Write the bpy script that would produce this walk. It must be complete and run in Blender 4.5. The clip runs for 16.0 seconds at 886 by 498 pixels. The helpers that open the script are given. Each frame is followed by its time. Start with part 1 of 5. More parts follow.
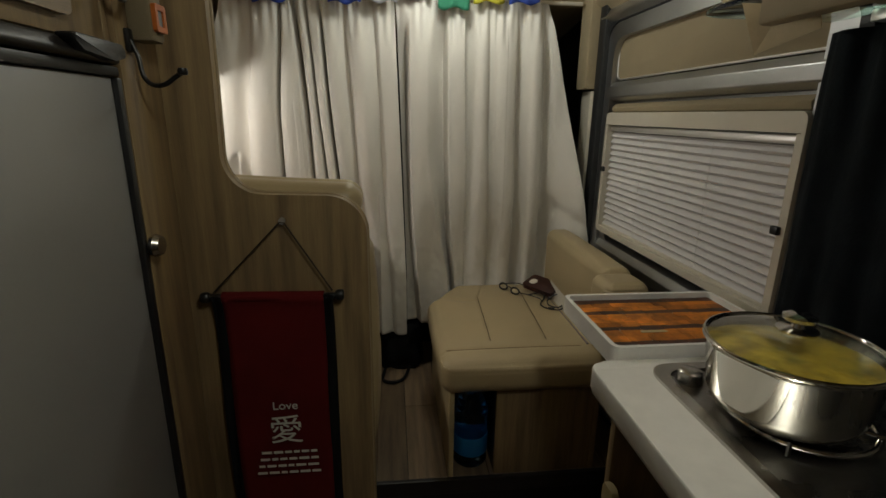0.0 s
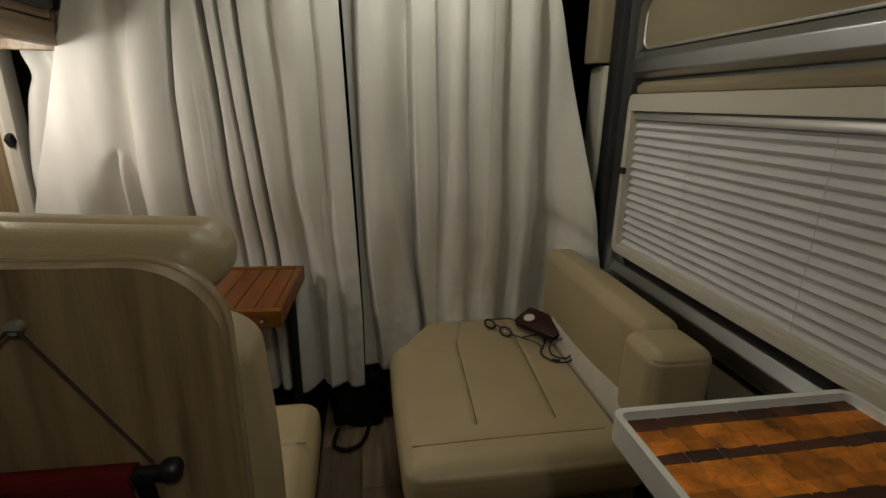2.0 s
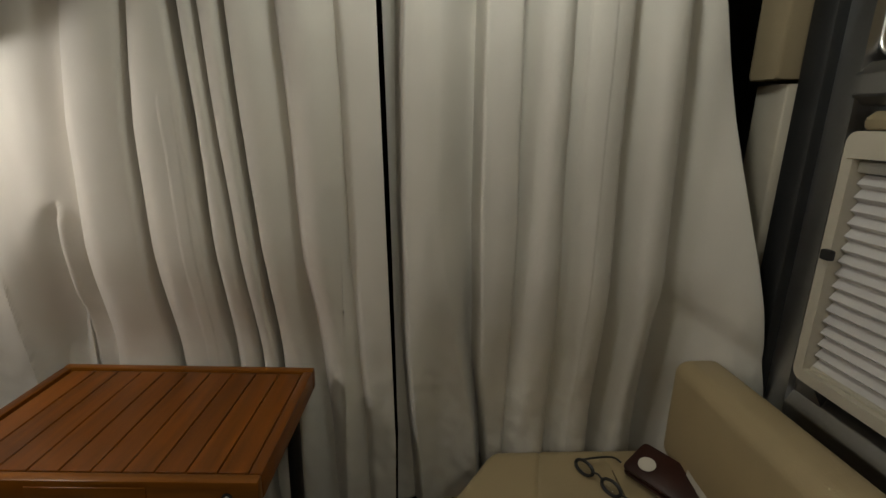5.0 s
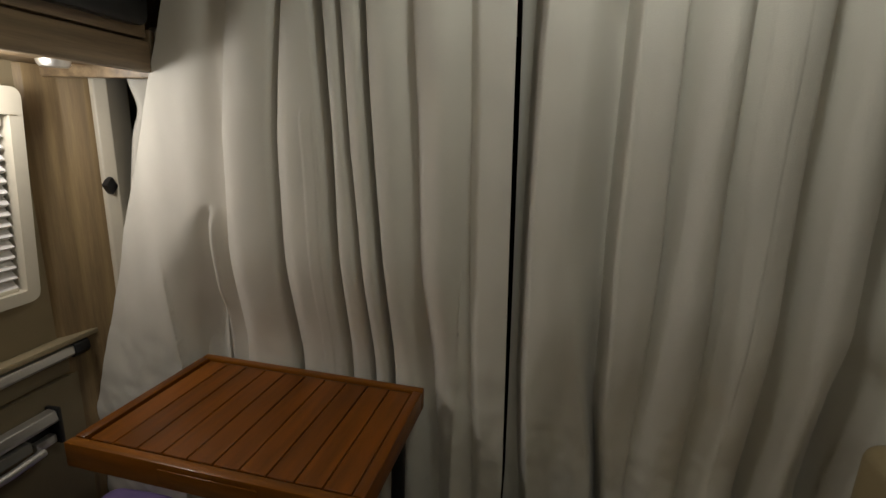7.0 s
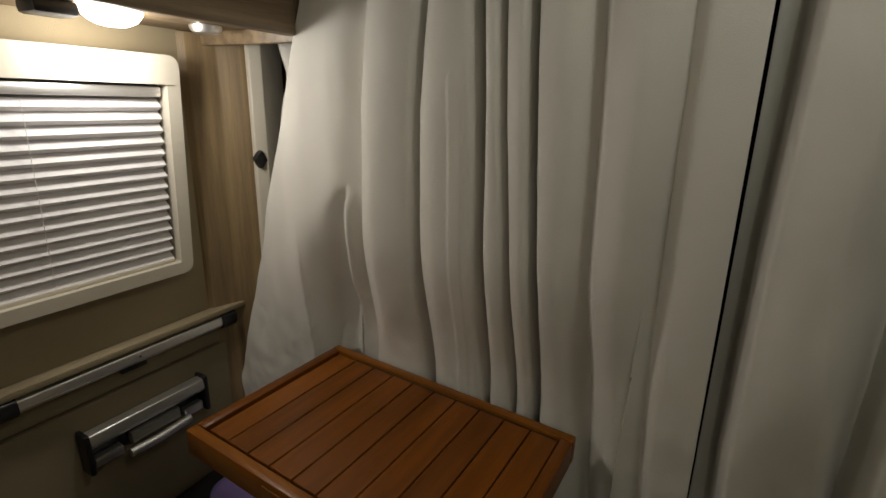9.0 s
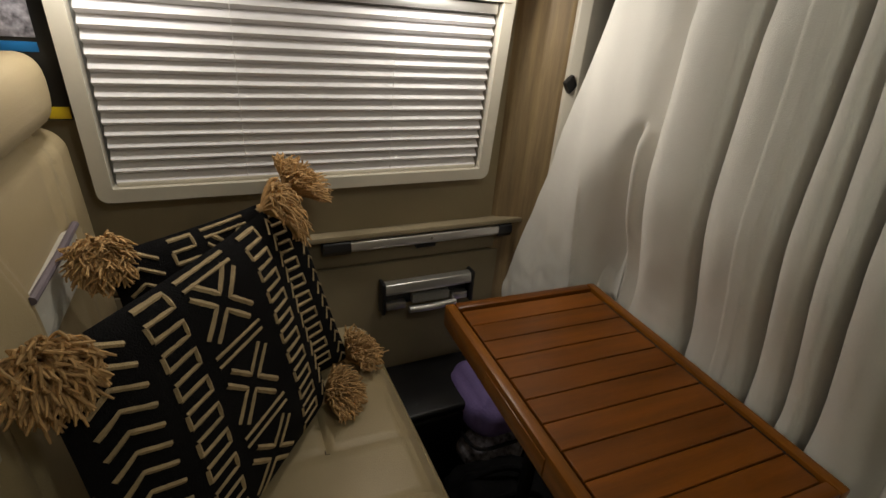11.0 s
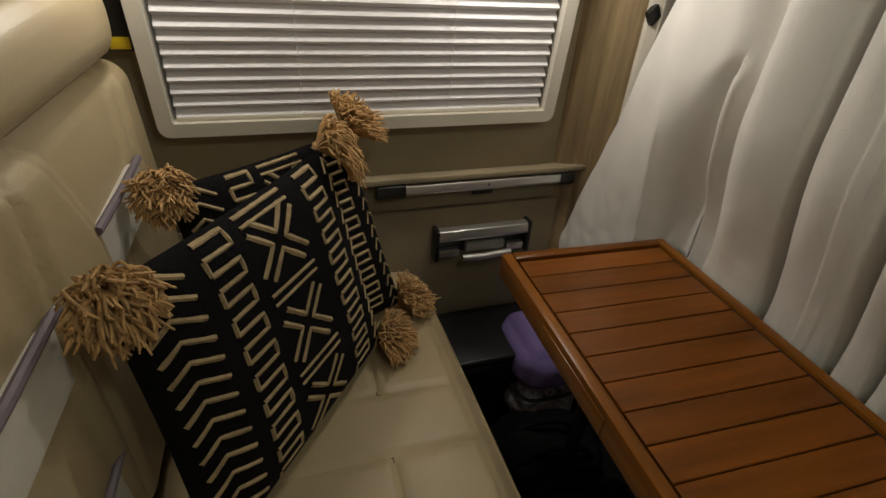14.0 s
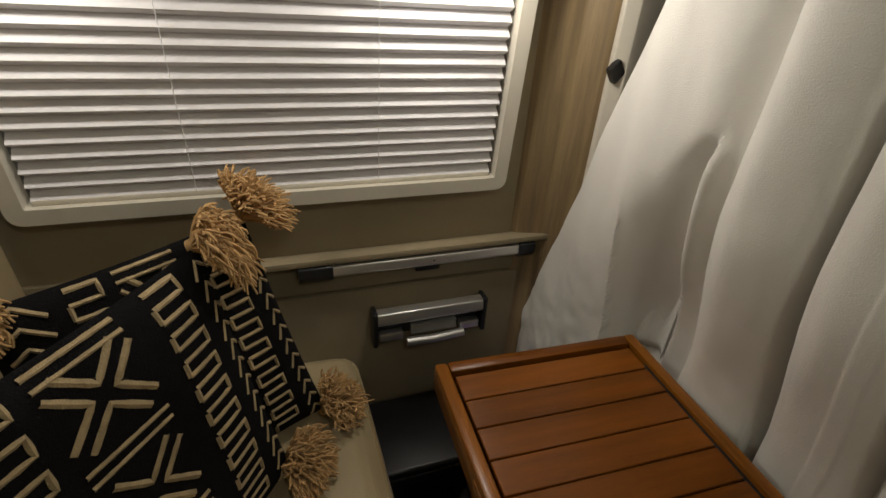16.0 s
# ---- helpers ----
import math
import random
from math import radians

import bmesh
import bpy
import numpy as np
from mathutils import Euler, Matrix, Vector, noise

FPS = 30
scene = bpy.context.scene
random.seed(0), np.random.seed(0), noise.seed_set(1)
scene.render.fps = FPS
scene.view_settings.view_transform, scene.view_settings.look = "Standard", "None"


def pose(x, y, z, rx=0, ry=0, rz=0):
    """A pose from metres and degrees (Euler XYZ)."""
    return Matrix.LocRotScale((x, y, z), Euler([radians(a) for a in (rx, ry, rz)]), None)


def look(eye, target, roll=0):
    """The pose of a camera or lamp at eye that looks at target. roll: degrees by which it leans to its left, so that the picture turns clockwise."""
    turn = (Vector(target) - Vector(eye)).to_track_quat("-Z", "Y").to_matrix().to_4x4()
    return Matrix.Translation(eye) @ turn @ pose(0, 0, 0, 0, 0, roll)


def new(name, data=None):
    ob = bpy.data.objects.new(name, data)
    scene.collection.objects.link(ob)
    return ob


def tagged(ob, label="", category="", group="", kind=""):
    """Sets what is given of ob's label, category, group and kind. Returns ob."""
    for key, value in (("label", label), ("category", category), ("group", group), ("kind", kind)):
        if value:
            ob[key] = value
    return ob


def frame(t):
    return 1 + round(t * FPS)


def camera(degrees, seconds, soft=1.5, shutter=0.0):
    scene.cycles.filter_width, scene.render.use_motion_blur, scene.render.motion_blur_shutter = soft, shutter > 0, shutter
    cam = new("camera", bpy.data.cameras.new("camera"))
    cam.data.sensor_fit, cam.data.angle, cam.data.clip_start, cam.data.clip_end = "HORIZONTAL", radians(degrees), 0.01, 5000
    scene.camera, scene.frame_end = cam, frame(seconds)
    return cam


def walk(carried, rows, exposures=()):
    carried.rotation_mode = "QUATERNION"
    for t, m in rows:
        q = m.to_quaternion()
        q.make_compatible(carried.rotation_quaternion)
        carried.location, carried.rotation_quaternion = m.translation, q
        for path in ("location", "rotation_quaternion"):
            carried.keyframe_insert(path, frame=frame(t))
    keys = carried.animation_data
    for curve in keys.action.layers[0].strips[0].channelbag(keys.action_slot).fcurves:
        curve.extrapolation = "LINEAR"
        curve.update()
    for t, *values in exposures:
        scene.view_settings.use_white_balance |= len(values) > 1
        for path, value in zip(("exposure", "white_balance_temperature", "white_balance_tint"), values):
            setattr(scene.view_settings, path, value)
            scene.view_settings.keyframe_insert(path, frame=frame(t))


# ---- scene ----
cam = camera(85.4, 16.0, soft=1.5)
PATH = [
    (0, (0.072, 0.662, 1.254), (0.279, 2.578, 0.718), 0.8),
    (0.5, (0.08, 0.762, 1.246), (0.3, 2.676, 0.711), 1.1),
    (1, (0.077, 0.896, 1.253), (0.3, 2.81, 0.719), 1.0),
    (1.5, (0.098, 1.023, 1.243), (0.358, 2.929, 0.697), 1.1),
    (2, (0.152, 1.155, 1.24), (0.459, 3.045, 0.661), 0.9),
    (2.5, (0.197, 1.278, 1.244), (0.53, 3.154, 0.636), 0.8),
    (3, (0.2, 1.39, 1.238), (0.549, 3.258, 0.615), 1.0),
    (3.5, (0.176, 1.5, 1.255), (0.522, 3.367, 0.628), 1.0),
    (4, (0.177, 1.582, 1.26), (0.517, 3.455, 0.646), 0.9),
    (4.5, (0.177, 1.647, 1.273), (0.438, 3.545, 0.697), 1.0),
    (5, (0.162, 1.659, 1.272), (0.286, 3.588, 0.756), 1.4),
    (7.5, (0.129, 1.748, 1.273), (-0.292, 3.644, 0.797), 2.2),
    (8, (0.08, 1.788, 1.267), (-0.406, 3.658, 0.75), 2.2),
    (8.5, (0.06, 1.861, 1.262), (-0.564, 3.673, 0.692), 2.0),
    (9, (0.072, 1.917, 1.266), (-0.85, 3.589, 0.672), 2.0),
    (9.5, (0.099, 1.94, 1.27), (-1.184, 3.341, 0.644), 2.2),
    (10, (0.104, 1.941, 1.27), (-1.431, 3.027, 0.59), 2.3),
    (12.5, (0.093, 1.923, 1.2), (-1.516, 2.554, 0.193), 4.0),
    (13, (0.085, 1.927, 1.199), (-1.51, 2.537, 0.158), 3.9),
    (13.5, (0.083, 1.934, 1.201), (-1.506, 2.52, 0.137), 3.9),
    (14, (0.071, 1.934, 1.222), (-1.518, 2.503, 0.149), 4.0),
    (14.5, (0.037, 1.947, 1.224), (-1.569, 2.514, 0.175), 4.0),
    (15, (0.004, 1.965, 1.235), (-1.616, 2.54, 0.212), 4.1),
    (15.5, (-0.034, 1.981, 1.245), (-1.65, 2.577, 0.229), 4.3),
    (16, (-0.086, 2.092, 1.256), (-1.706, 2.704, 0.255), 4.1),
]
walk(cam, [(t, look(eye, target, roll)) for t, eye, target, roll in PATH],
     exposures=[(0, 0.36), (2, 0.2), (3.5, 0.02), (5, -0.03), (7.5, -0.36), (9, -0.36), (10, -0.22), (12.5, 0.12), (14, 0.1), (15, 0.04), (16, 0.04)])

# ---- world and lamps ----
world = bpy.data.worlds.new("night")
scene.world = world
world.use_nodes = True
world.node_tree.nodes["Background"].inputs[0].default_value = (0.02, 0.025, 0.035, 1)
world.node_tree.nodes["Background"].inputs[1].default_value = 0.1


def dome_lamp(name, at, watts, radius, colour):
    data = bpy.data.lights.new(name, "POINT")
    data.shadow_soft_size, data.energy, data.color = radius, watts, colour
    ob = new(name, data)
    ob.location = at
    return ob


WARM = (0.965, 0.985, 0.895)
dome_lamp("dinette_ceiling_glow", (0.26, 2.26, 1.790), 3.6, 0.06, WARM)
dome_lamp("galley_ceiling_glow", (0.32, 0.72, 1.790), 4.8, 0.06, WARM)
for lamp_y, lamp_watts in ((2.345, 2.3), (1.80, 1.55)):
    dome_lamp("reading_glow", (-0.735, lamp_y, 1.318), lamp_watts, 0.025, (1.0, 0.96, 0.89))


# ---- materials ----
def mat(name, colour, rough=0.6, metal=0.0, vary=0.12, scale=14.0, bump=0.15, fine=180.0, stretch=(1, 1, 1),
        random_object=0.0, random_island=0.0, coat=0.0, dark=None, sheen=0.0, spec=0.5):
    m = bpy.data.materials.new(name)
    m.use_nodes = True
    nt = m.node_tree
    b = nt.nodes["Principled BSDF"]
    b.inputs["Roughness"].default_value = rough
    b.inputs["Metallic"].default_value = metal
    b.inputs["Specular IOR Level"].default_value = spec
    b.inputs["Coat Weight"].default_value = coat
    b.inputs["Sheen Weight"].default_value = sheen
    co = nt.nodes.new("ShaderNodeTexCoord")
    mp = nt.nodes.new("ShaderNodeMapping")
    mp.inputs["Scale"].default_value = stretch
    nt.links.new(co.outputs["Object"], mp.inputs[0])
    big = nt.nodes.new("ShaderNodeTexNoise")
    big.inputs["Scale"].default_value = scale
    big.inputs["Detail"].default_value = 5
    nt.links.new(mp.outputs[0], big.inputs["Vector"])
    small = nt.nodes.new("ShaderNodeTexNoise")
    small.inputs["Scale"].default_value = fine
    small.inputs["Detail"].default_value = 3
    nt.links.new(mp.outputs[0], small.inputs["Vector"])
    ramp = nt.nodes.new("ShaderNodeValToRGB")
    low = dark or tuple(c * (1 - 2 * vary) for c in colour)
    high = tuple(min(1, c * (1 + vary)) for c in colour)
    ramp.color_ramp.elements[0].color = (*low, 1)
    ramp.color_ramp.elements[1].color = (*high, 1)
    ramp.color_ramp.elements[0].position, ramp.color_ramp.elements[1].position = 0.25, 0.75
    mixf = nt.nodes.new("ShaderNodeMath")
    mixf.operation = "MULTIPLY_ADD"
    mixf.inputs[1].default_value = 0.25
    nt.links.new(small.outputs[0], mixf.inputs[0])
    sub = nt.nodes.new("ShaderNodeMath")
    sub.operation = "SUBTRACT"
    sub.inputs[1].default_value = 0.125
    nt.links.new(big.outputs[0], sub.inputs[0])
    nt.links.new(sub.outputs[0], mixf.inputs[2])
    nt.links.new(mixf.outputs[0], ramp.inputs[0])
    colour_out = ramp.outputs[0]
    if random_object or random_island:
        src = nt.nodes.new("ShaderNodeObjectInfo" if random_object else "ShaderNodeNewGeometry")
        amount = random_object or random_island
        hsv = nt.nodes.new("ShaderNodeHueSaturation")
        mr = nt.nodes.new("ShaderNodeMapRange")
        mr.inputs["To Min"].default_value, mr.inputs["To Max"].default_value = 1 - amount, 1 + amount
        nt.links.new(src.outputs["Random" if random_object else "Random Per Island"], mr.inputs[0])
        nt.links.new(mr.outputs[0], hsv.inputs["Value"])
        nt.links.new(colour_out, hsv.inputs["Color"])
        colour_out = hsv.outputs[0]
    nt.links.new(colour_out, b.inputs["Base Color"])
    rr = nt.nodes.new("ShaderNodeMapRange")
    rr.inputs["To Min"].default_value, rr.inputs["To Max"].default_value = max(0.02, rough - 0.07), min(1, rough + 0.07)
    nt.links.new(big.outputs[0], rr.inputs[0])
    nt.links.new(rr.outputs[0], b.inputs["Roughness"])
    if bump:
        bp = nt.nodes.new("ShaderNodeBump")
        bp.inputs["Strength"].default_value = bump
        bp.inputs["Distance"].default_value = 0.002
        nt.links.new(small.outputs[0], bp.inputs["Height"])
        nt.links.new(bp.outputs[0], b.inputs["Normal"])
    return m


M = {}
M["leather"] = mat("beige_vinyl", (0.42, 0.335, 0.195), 0.42, vary=0.05, scale=5, bump=0.25, fine=420)
M["thread"] = mat("seam_thread", (0.13, 0.095, 0.05), 0.8, vary=0.1, bump=0)
M["stitch"] = mat("tan_stitching", (0.27, 0.20, 0.11), 0.8, vary=0.1, bump=0)
M["curtain"] = mat("white_curtain_cloth", (0.74, 0.715, 0.66), 0.9, spec=0.2, vary=0.03, scale=4, bump=0.25, fine=600, sheen=0.2)
M["wall"] = mat("tan_wall_cloth", (0.32, 0.26, 0.16), 0.85, vary=0.07, scale=6, bump=0.35, fine=500)
# the tan wall cloth again, its colour darkened for the shade below the ledge
M["wall_low"] = mat("shaded_tan_wall_cloth", (0.22, 0.178, 0.108), 0.85, vary=0.07, scale=6, bump=0.35, fine=500)
M["dark_wall"] = mat("brown_wall_cloth", (0.20, 0.16, 0.095), 0.85, vary=0.08, scale=6, bump=0.35, fine=500)
M["ivory"] = mat("ivory_plastic", (0.62, 0.575, 0.48), 0.4, vary=0.03, scale=5, bump=0.04)
M["blind"] = mat("white_pleated_blind", (0.68, 0.66, 0.66), 0.8, vary=0.03, scale=8, bump=0.15, fine=500)
M["alu"] = mat("brushed_aluminium", (0.80, 0.79, 0.77), 0.36, 0.9, vary=0.06, scale=8, bump=0.08, fine=300, stretch=(1, 0.05, 1))
M["silver"] = mat("silver_door_paint", (0.46, 0.465, 0.47), 0.36, 1.0, vary=0.06, scale=6, bump=0.05)
M["rubber"] = mat("black_rubber", (0.016, 0.017, 0.018), 0.55, vary=0.2, bump=0.1)
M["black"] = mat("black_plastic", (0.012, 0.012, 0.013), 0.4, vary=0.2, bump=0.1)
M["blackcloth"] = mat("black_nylon", (0.006, 0.006, 0.007), 0.8, spec=0.2, vary=0.3, bump=0.4, fine=300)
M["screen"] = mat("dark_blue_screen_cloth", (0.007, 0.010, 0.013), 0.8, spec=0.1, vary=0.3, bump=0.3)
M["wood_v"] = mat("oak_laminate_upright", (0.265, 0.190, 0.095), 0.5, vary=0.3, scale=6, bump=0.06, fine=60, stretch=(9, 9, 0.5), dark=(0.15, 0.10, 0.055))
M["wood_h"] = mat("oak_laminate_level", (0.25, 0.18, 0.105), 0.45, vary=0.3, scale=6, bump=0.06, fine=60, stretch=(9, 0.5, 9), dark=(0.12, 0.08, 0.045))
M["plank"] = mat("vinyl_floor_plank", (0.20, 0.145, 0.09), 0.5, vary=0.3, scale=6, bump=0.1, fine=70, stretch=(8, 0.6, 8), random_object=0.3, dark=(0.10, 0.07, 0.045))
M["strip"] = mat("pale_edge_strip", (0.50, 0.40, 0.22), 0.5, vary=0.08, bump=0.05)
M["teak"] = mat("oiled_bamboo", (0.180, 0.053, 0.0028), 0.33, spec=0.30, vary=0.22, scale=6, bump=0.06, fine=70, stretch=(8, 0.7, 8), random_object=0.12, coat=0.04)
M["teak_x"] = mat("oiled_bamboo_frame", (0.22, 0.074, 0.006), 0.32, spec=0.32, vary=0.22, scale=6, bump=0.06, fine=70, stretch=(0.7, 8, 8), coat=0.04)
M["counter"] = mat("white_solid_surface", (0.82, 0.80, 0.76), 0.35, vary=0.03, scale=30, bump=0.02)
M["steel"] = mat("polished_steel", (0.66, 0.64, 0.60), 0.10, 1.0, vary=0.03, bump=0)
M["hobsteel"] = mat("brushed_hob_steel", (0.52, 0.50, 0.47), 0.25, 1.0, vary=0.06, bump=0.04)
M["hobdark"] = mat("smoked_hob_steel", (0.36, 0.35, 0.33), 0.28, 1.0, vary=0.15, bump=0.05)
M["iron"] = mat("black_enamel", (0.015, 0.015, 0.015), 0.3, vary=0.2, bump=0.05)
M["soup"] = mat("yellow_curry", (0.33, 0.22, 0.03), 0.35, vary=0.35, scale=40, bump=0.6, fine=120)
M["fridge"] = mat("grey_fridge_door", (0.28, 0.28, 0.272), 0.35, 0.25, vary=0.03, scale=3, bump=0.02)
M["red"] = mat("dark_red_scroll_cloth", (0.115, 0.007, 0.007), 0.85, spec=0.2, vary=0.12, scale=10, bump=0.4, fine=500)
M["print"] = mat("cream_print", (0.72, 0.68, 0.60), 0.8, vary=0.05, bump=0)
M["cord"] = mat("brown_cord", (0.035, 0.022, 0.014), 0.8, vary=0.2, bump=0.2)
M["pillow"] = mat("black_woven_cotton", (0.006, 0.0055, 0.006), 0.95, spec=0.15, vary=0.2, bump=0.8, fine=500)
M["yarn"] = mat("cream_embroidery", (0.42, 0.315, 0.17), 0.95, vary=0.15, scale=60, bump=0.8, fine=500)
M["tassel"] = mat("tan_tassel_yarn", (0.51, 0.315, 0.135), 0.95, vary=0.12, scale=60, bump=0.3, random_island=0.28)
M["maroon"] = mat("maroon_leather_case", (0.040, 0.010, 0.007), 0.4, vary=0.2, bump=0.2)
M["lilac"] = mat("lilac_fabric", (0.27, 0.20, 0.50), 0.8, vary=0.06, bump=0.3)
M["lace"] = mat("grey_white_pattern_cloth", (0.30, 0.29, 0.33), 0.8, vary=0.9, scale=70, bump=0.2)
M["orange"] = mat("orange_plastic", (0.50, 0.13, 0.02), 0.5, vary=0.1, bump=0)
M["grey"] = mat("grey_plastic", (0.22, 0.215, 0.20), 0.5, vary=0.06, bump=0.05)
M["bead"] = mat("glossy_tan_moulding", (0.36, 0.28, 0.17), 0.14, vary=0.05, bump=0, coat=0.5)
M["ceil"] = mat("cream_ceiling_cloth", (0.55, 0.48, 0.35), 0.9, vary=0.05, bump=0.3, fine=400)
M["white"] = mat("white_vinyl", (0.66, 0.63, 0.55), 0.45, vary=0.04, bump=0.1)
M["purple_pipe"] = mat("mauve_piping", (0.16, 0.13, 0.15), 0.6, vary=0.1, bump=0)
M["label_blue"] = mat("blue_label", (0.01, 0.16, 0.42), 0.4, vary=0.1, bump=0)
M["yellow"] = mat("yellow_plastic", (0.65, 0.45, 0.01), 0.5, vary=0.1, bump=0)
M["shingle"] = mat("printed_wood_shingles", (0.62, 0.20, 0.020), 0.45, spec=0.25, vary=0.32, scale=30, bump=0.02, random_object=0.4)
M["shingle_dark"] = mat("printed_dark_shingles", (0.075, 0.022, 0.008), 0.4, vary=0.35, scale=30, bump=0.02, random_object=0.5)
for flag_name, rgb in (("flag_red", (0.28, 0.02, 0.02)), ("flag_yellow", (0.42, 0.38, 0.03)), ("flag_blue", (0.02, 0.05, 0.30)),
                       ("flag_white", (0.35, 0.35, 0.38)), ("flag_green", (0.02, 0.16, 0.09))):
    M[flag_name] = mat(flag_name + "_cloth", rgb, 0.85, vary=0.08, bump=0.3)


def glass_mat(name, colour, rough=0.02, ior=1.45):
    m = bpy.data.materials.new(name)
    m.use_nodes = True
    b = m.node_tree.nodes["Principled BSDF"]
    b.inputs["Base Color"].default_value = (*colour, 1)
    b.inputs["Roughness"].default_value, b.inputs["IOR"].default_value = rough, ior
    b.inputs["Transmission Weight"].default_value = 1
    return m


def lamp_mat(name, colour, strength):
    m = bpy.data.materials.new(name)
    m.use_nodes = True
    b = m.node_tree.nodes["Principled BSDF"]
    b.inputs["Base Color"].default_value = (0.8, 0.8, 0.78, 1)
    b.inputs["Emission Color"].default_value = (*colour, 1)
    b.inputs["Emission Strength"].default_value = strength
    return m


M["lid"] = glass_mat("steamy_lid_glass", (0.90, 0.93, 0.88), 0.05)
M["glass"] = glass_mat("clear_glass", (0.97, 0.98, 0.96))
M["green_glass"] = glass_mat("green_edged_glass", (0.55, 0.85, 0.75))
M["water"] = glass_mat("blue_water_bottle_plastic", (0.35, 0.62, 0.85), 0.08, 1.33)
M["lamp"] = lamp_mat("lit_lamp_cover", (1.0, 0.93, 0.82), 9.0)


# ---- mesh helpers ----
def part(name, bm, material, parent=None, label="", smooth=True):
    me = bpy.data.meshes.new(name)
    bmesh.ops.recalc_face_normals(bm, faces=bm.faces)
    for f in bm.faces:
        f.smooth = smooth
    bm.to_mesh(me)
    bm.free()
    me.materials.append(M[material])
    ob = new(name, me)
    if smooth:
        me.set_sharp_from_angle(angle=radians(40))
    if parent is not None:
        ob.parent = parent
        ob.matrix_parent_inverse = Matrix.Translation(parent.location).inverted()
    if label:
        ob["label"] = label
    return ob


def sub(name, bm, material, parent, label="", smooth=True):
    """A piece of a part: the part is a mesh at the world's origin with its own parent inverse."""
    ob = part(name, bm, material, None, label, smooth)
    ob.parent = parent
    ob.matrix_parent_inverse = Matrix.Identity(4)
    return ob


def thing(name, at, label, category, group="", kind=""):
    ob = new(name)
    ob.location = at
    ob.empty_display_size = 0.05
    return tagged(ob, label, category, group, kind)


def bx(x0, x1, y0, y1, z0, z1, bev=0.004, seg=2, bm=None):
    own = bmesh.new()
    bmesh.ops.create_cube(own, size=1)
    for v in own.verts:
        v.co = Vector(((x0 + x1) / 2 + v.co.x * (x1 - x0), (y0 + y1) / 2 + v.co.y * (y1 - y0), (z0 + z1) / 2 + v.co.z * (z1 - z0)))
    if bev:
        bmesh.ops.bevel(own, geom=own.edges[:], offset=bev, segments=seg, profile=0.5, affect="EDGES")
    return join(bm, own) if bm else own


def join(bm, other):
    me = bpy.data.meshes.new("tmp")
    other.to_mesh(me)
    other.free()
    bm.from_mesh(me)
    bpy.data.meshes.remove(me)
    return bm


def rounded(pts, r, n=6):
    """A closed outline with corners rounded by r (a number, or one a corner)."""
    out = []
    for i, p in enumerate(pts):
        rad = r[i] if isinstance(r, (list, tuple)) else r
        p, a, b = Vector(p), Vector(pts[i - 1]), Vector(pts[(i + 1) % len(pts)])
        if rad <= 0:
            out.append(p)
            continue
        d0, d1 = (a - p).normalized(), (b - p).normalized()
        ang = d0.angle(d1)
        t = min(rad / math.tan(ang / 2), (a - p).length * 0.49, (b - p).length * 0.49)
        q0, q1 = p + d0 * t, p + d1 * t
        for k in range(n + 1):
            s = k / n
            out.append(q0 * (1 - s) ** 2 + p * 2 * s * (1 - s) + q1 * s ** 2)
    return out


def slab(pts, plane, a0, a1, bev=0.003, holes=None):
    """An outline extruded across its plane: 'xz' along y, 'yz' along x, 'xy' along z."""
    bm = bmesh.new()

    def at(p, a):
        return {"xz": (p[0], a, p[1]), "yz": (a, p[0], p[1]), "xy": (p[0], p[1], a)}[plane]
    lo = [bm.verts.new(at(p, a0)) for p in pts]
    hi = [bm.verts.new(at(p, a1)) for p in pts]
    n = len(pts)
    f0, f1 = bm.faces.new(lo), bm.faces.new(hi)
    for i in range(n):
        bm.faces.new((lo[i], lo[(i + 1) % n], hi[(i + 1) % n], hi[i]))
    if bev:
        edges = list(f0.edges) + list(f1.edges)
        bmesh.ops.bevel(bm, geom=edges, offset=bev, segments=2, profile=0.5, affect="EDGES")
    return bm


def ring(outer, inner, plane, a0, a1, bev=0.003, seg=2):
    """A frame between two outlines with the same number of points, extruded across its plane."""
    bm = bmesh.new()

    def at(p, a):
        return {"xz": (p[0], a, p[1]), "yz": (a, p[0], p[1]), "xy": (p[0], p[1], a)}[plane]
    loops = [[bm.verts.new(at(p, a)) for p in pts] for pts, a in ((outer, a0), (outer, a1), (inner, a1), (inner, a0))]
    n = len(outer)
    for j in range(4):
        l0, l1 = loops[j], loops[(j + 1) % 4]
        for i in range(n):
            bm.faces.new((l0[i], l0[(i + 1) % n], l1[(i + 1) % n], l1[i]))
    if bev:
        sel = [e for e in bm.edges if e.calc_face_angle(0) > 1.0]
        bmesh.ops.bevel(bm, geom=sel, offset=bev, segments=seg, profile=0.5, affect="EDGES")
    return bm


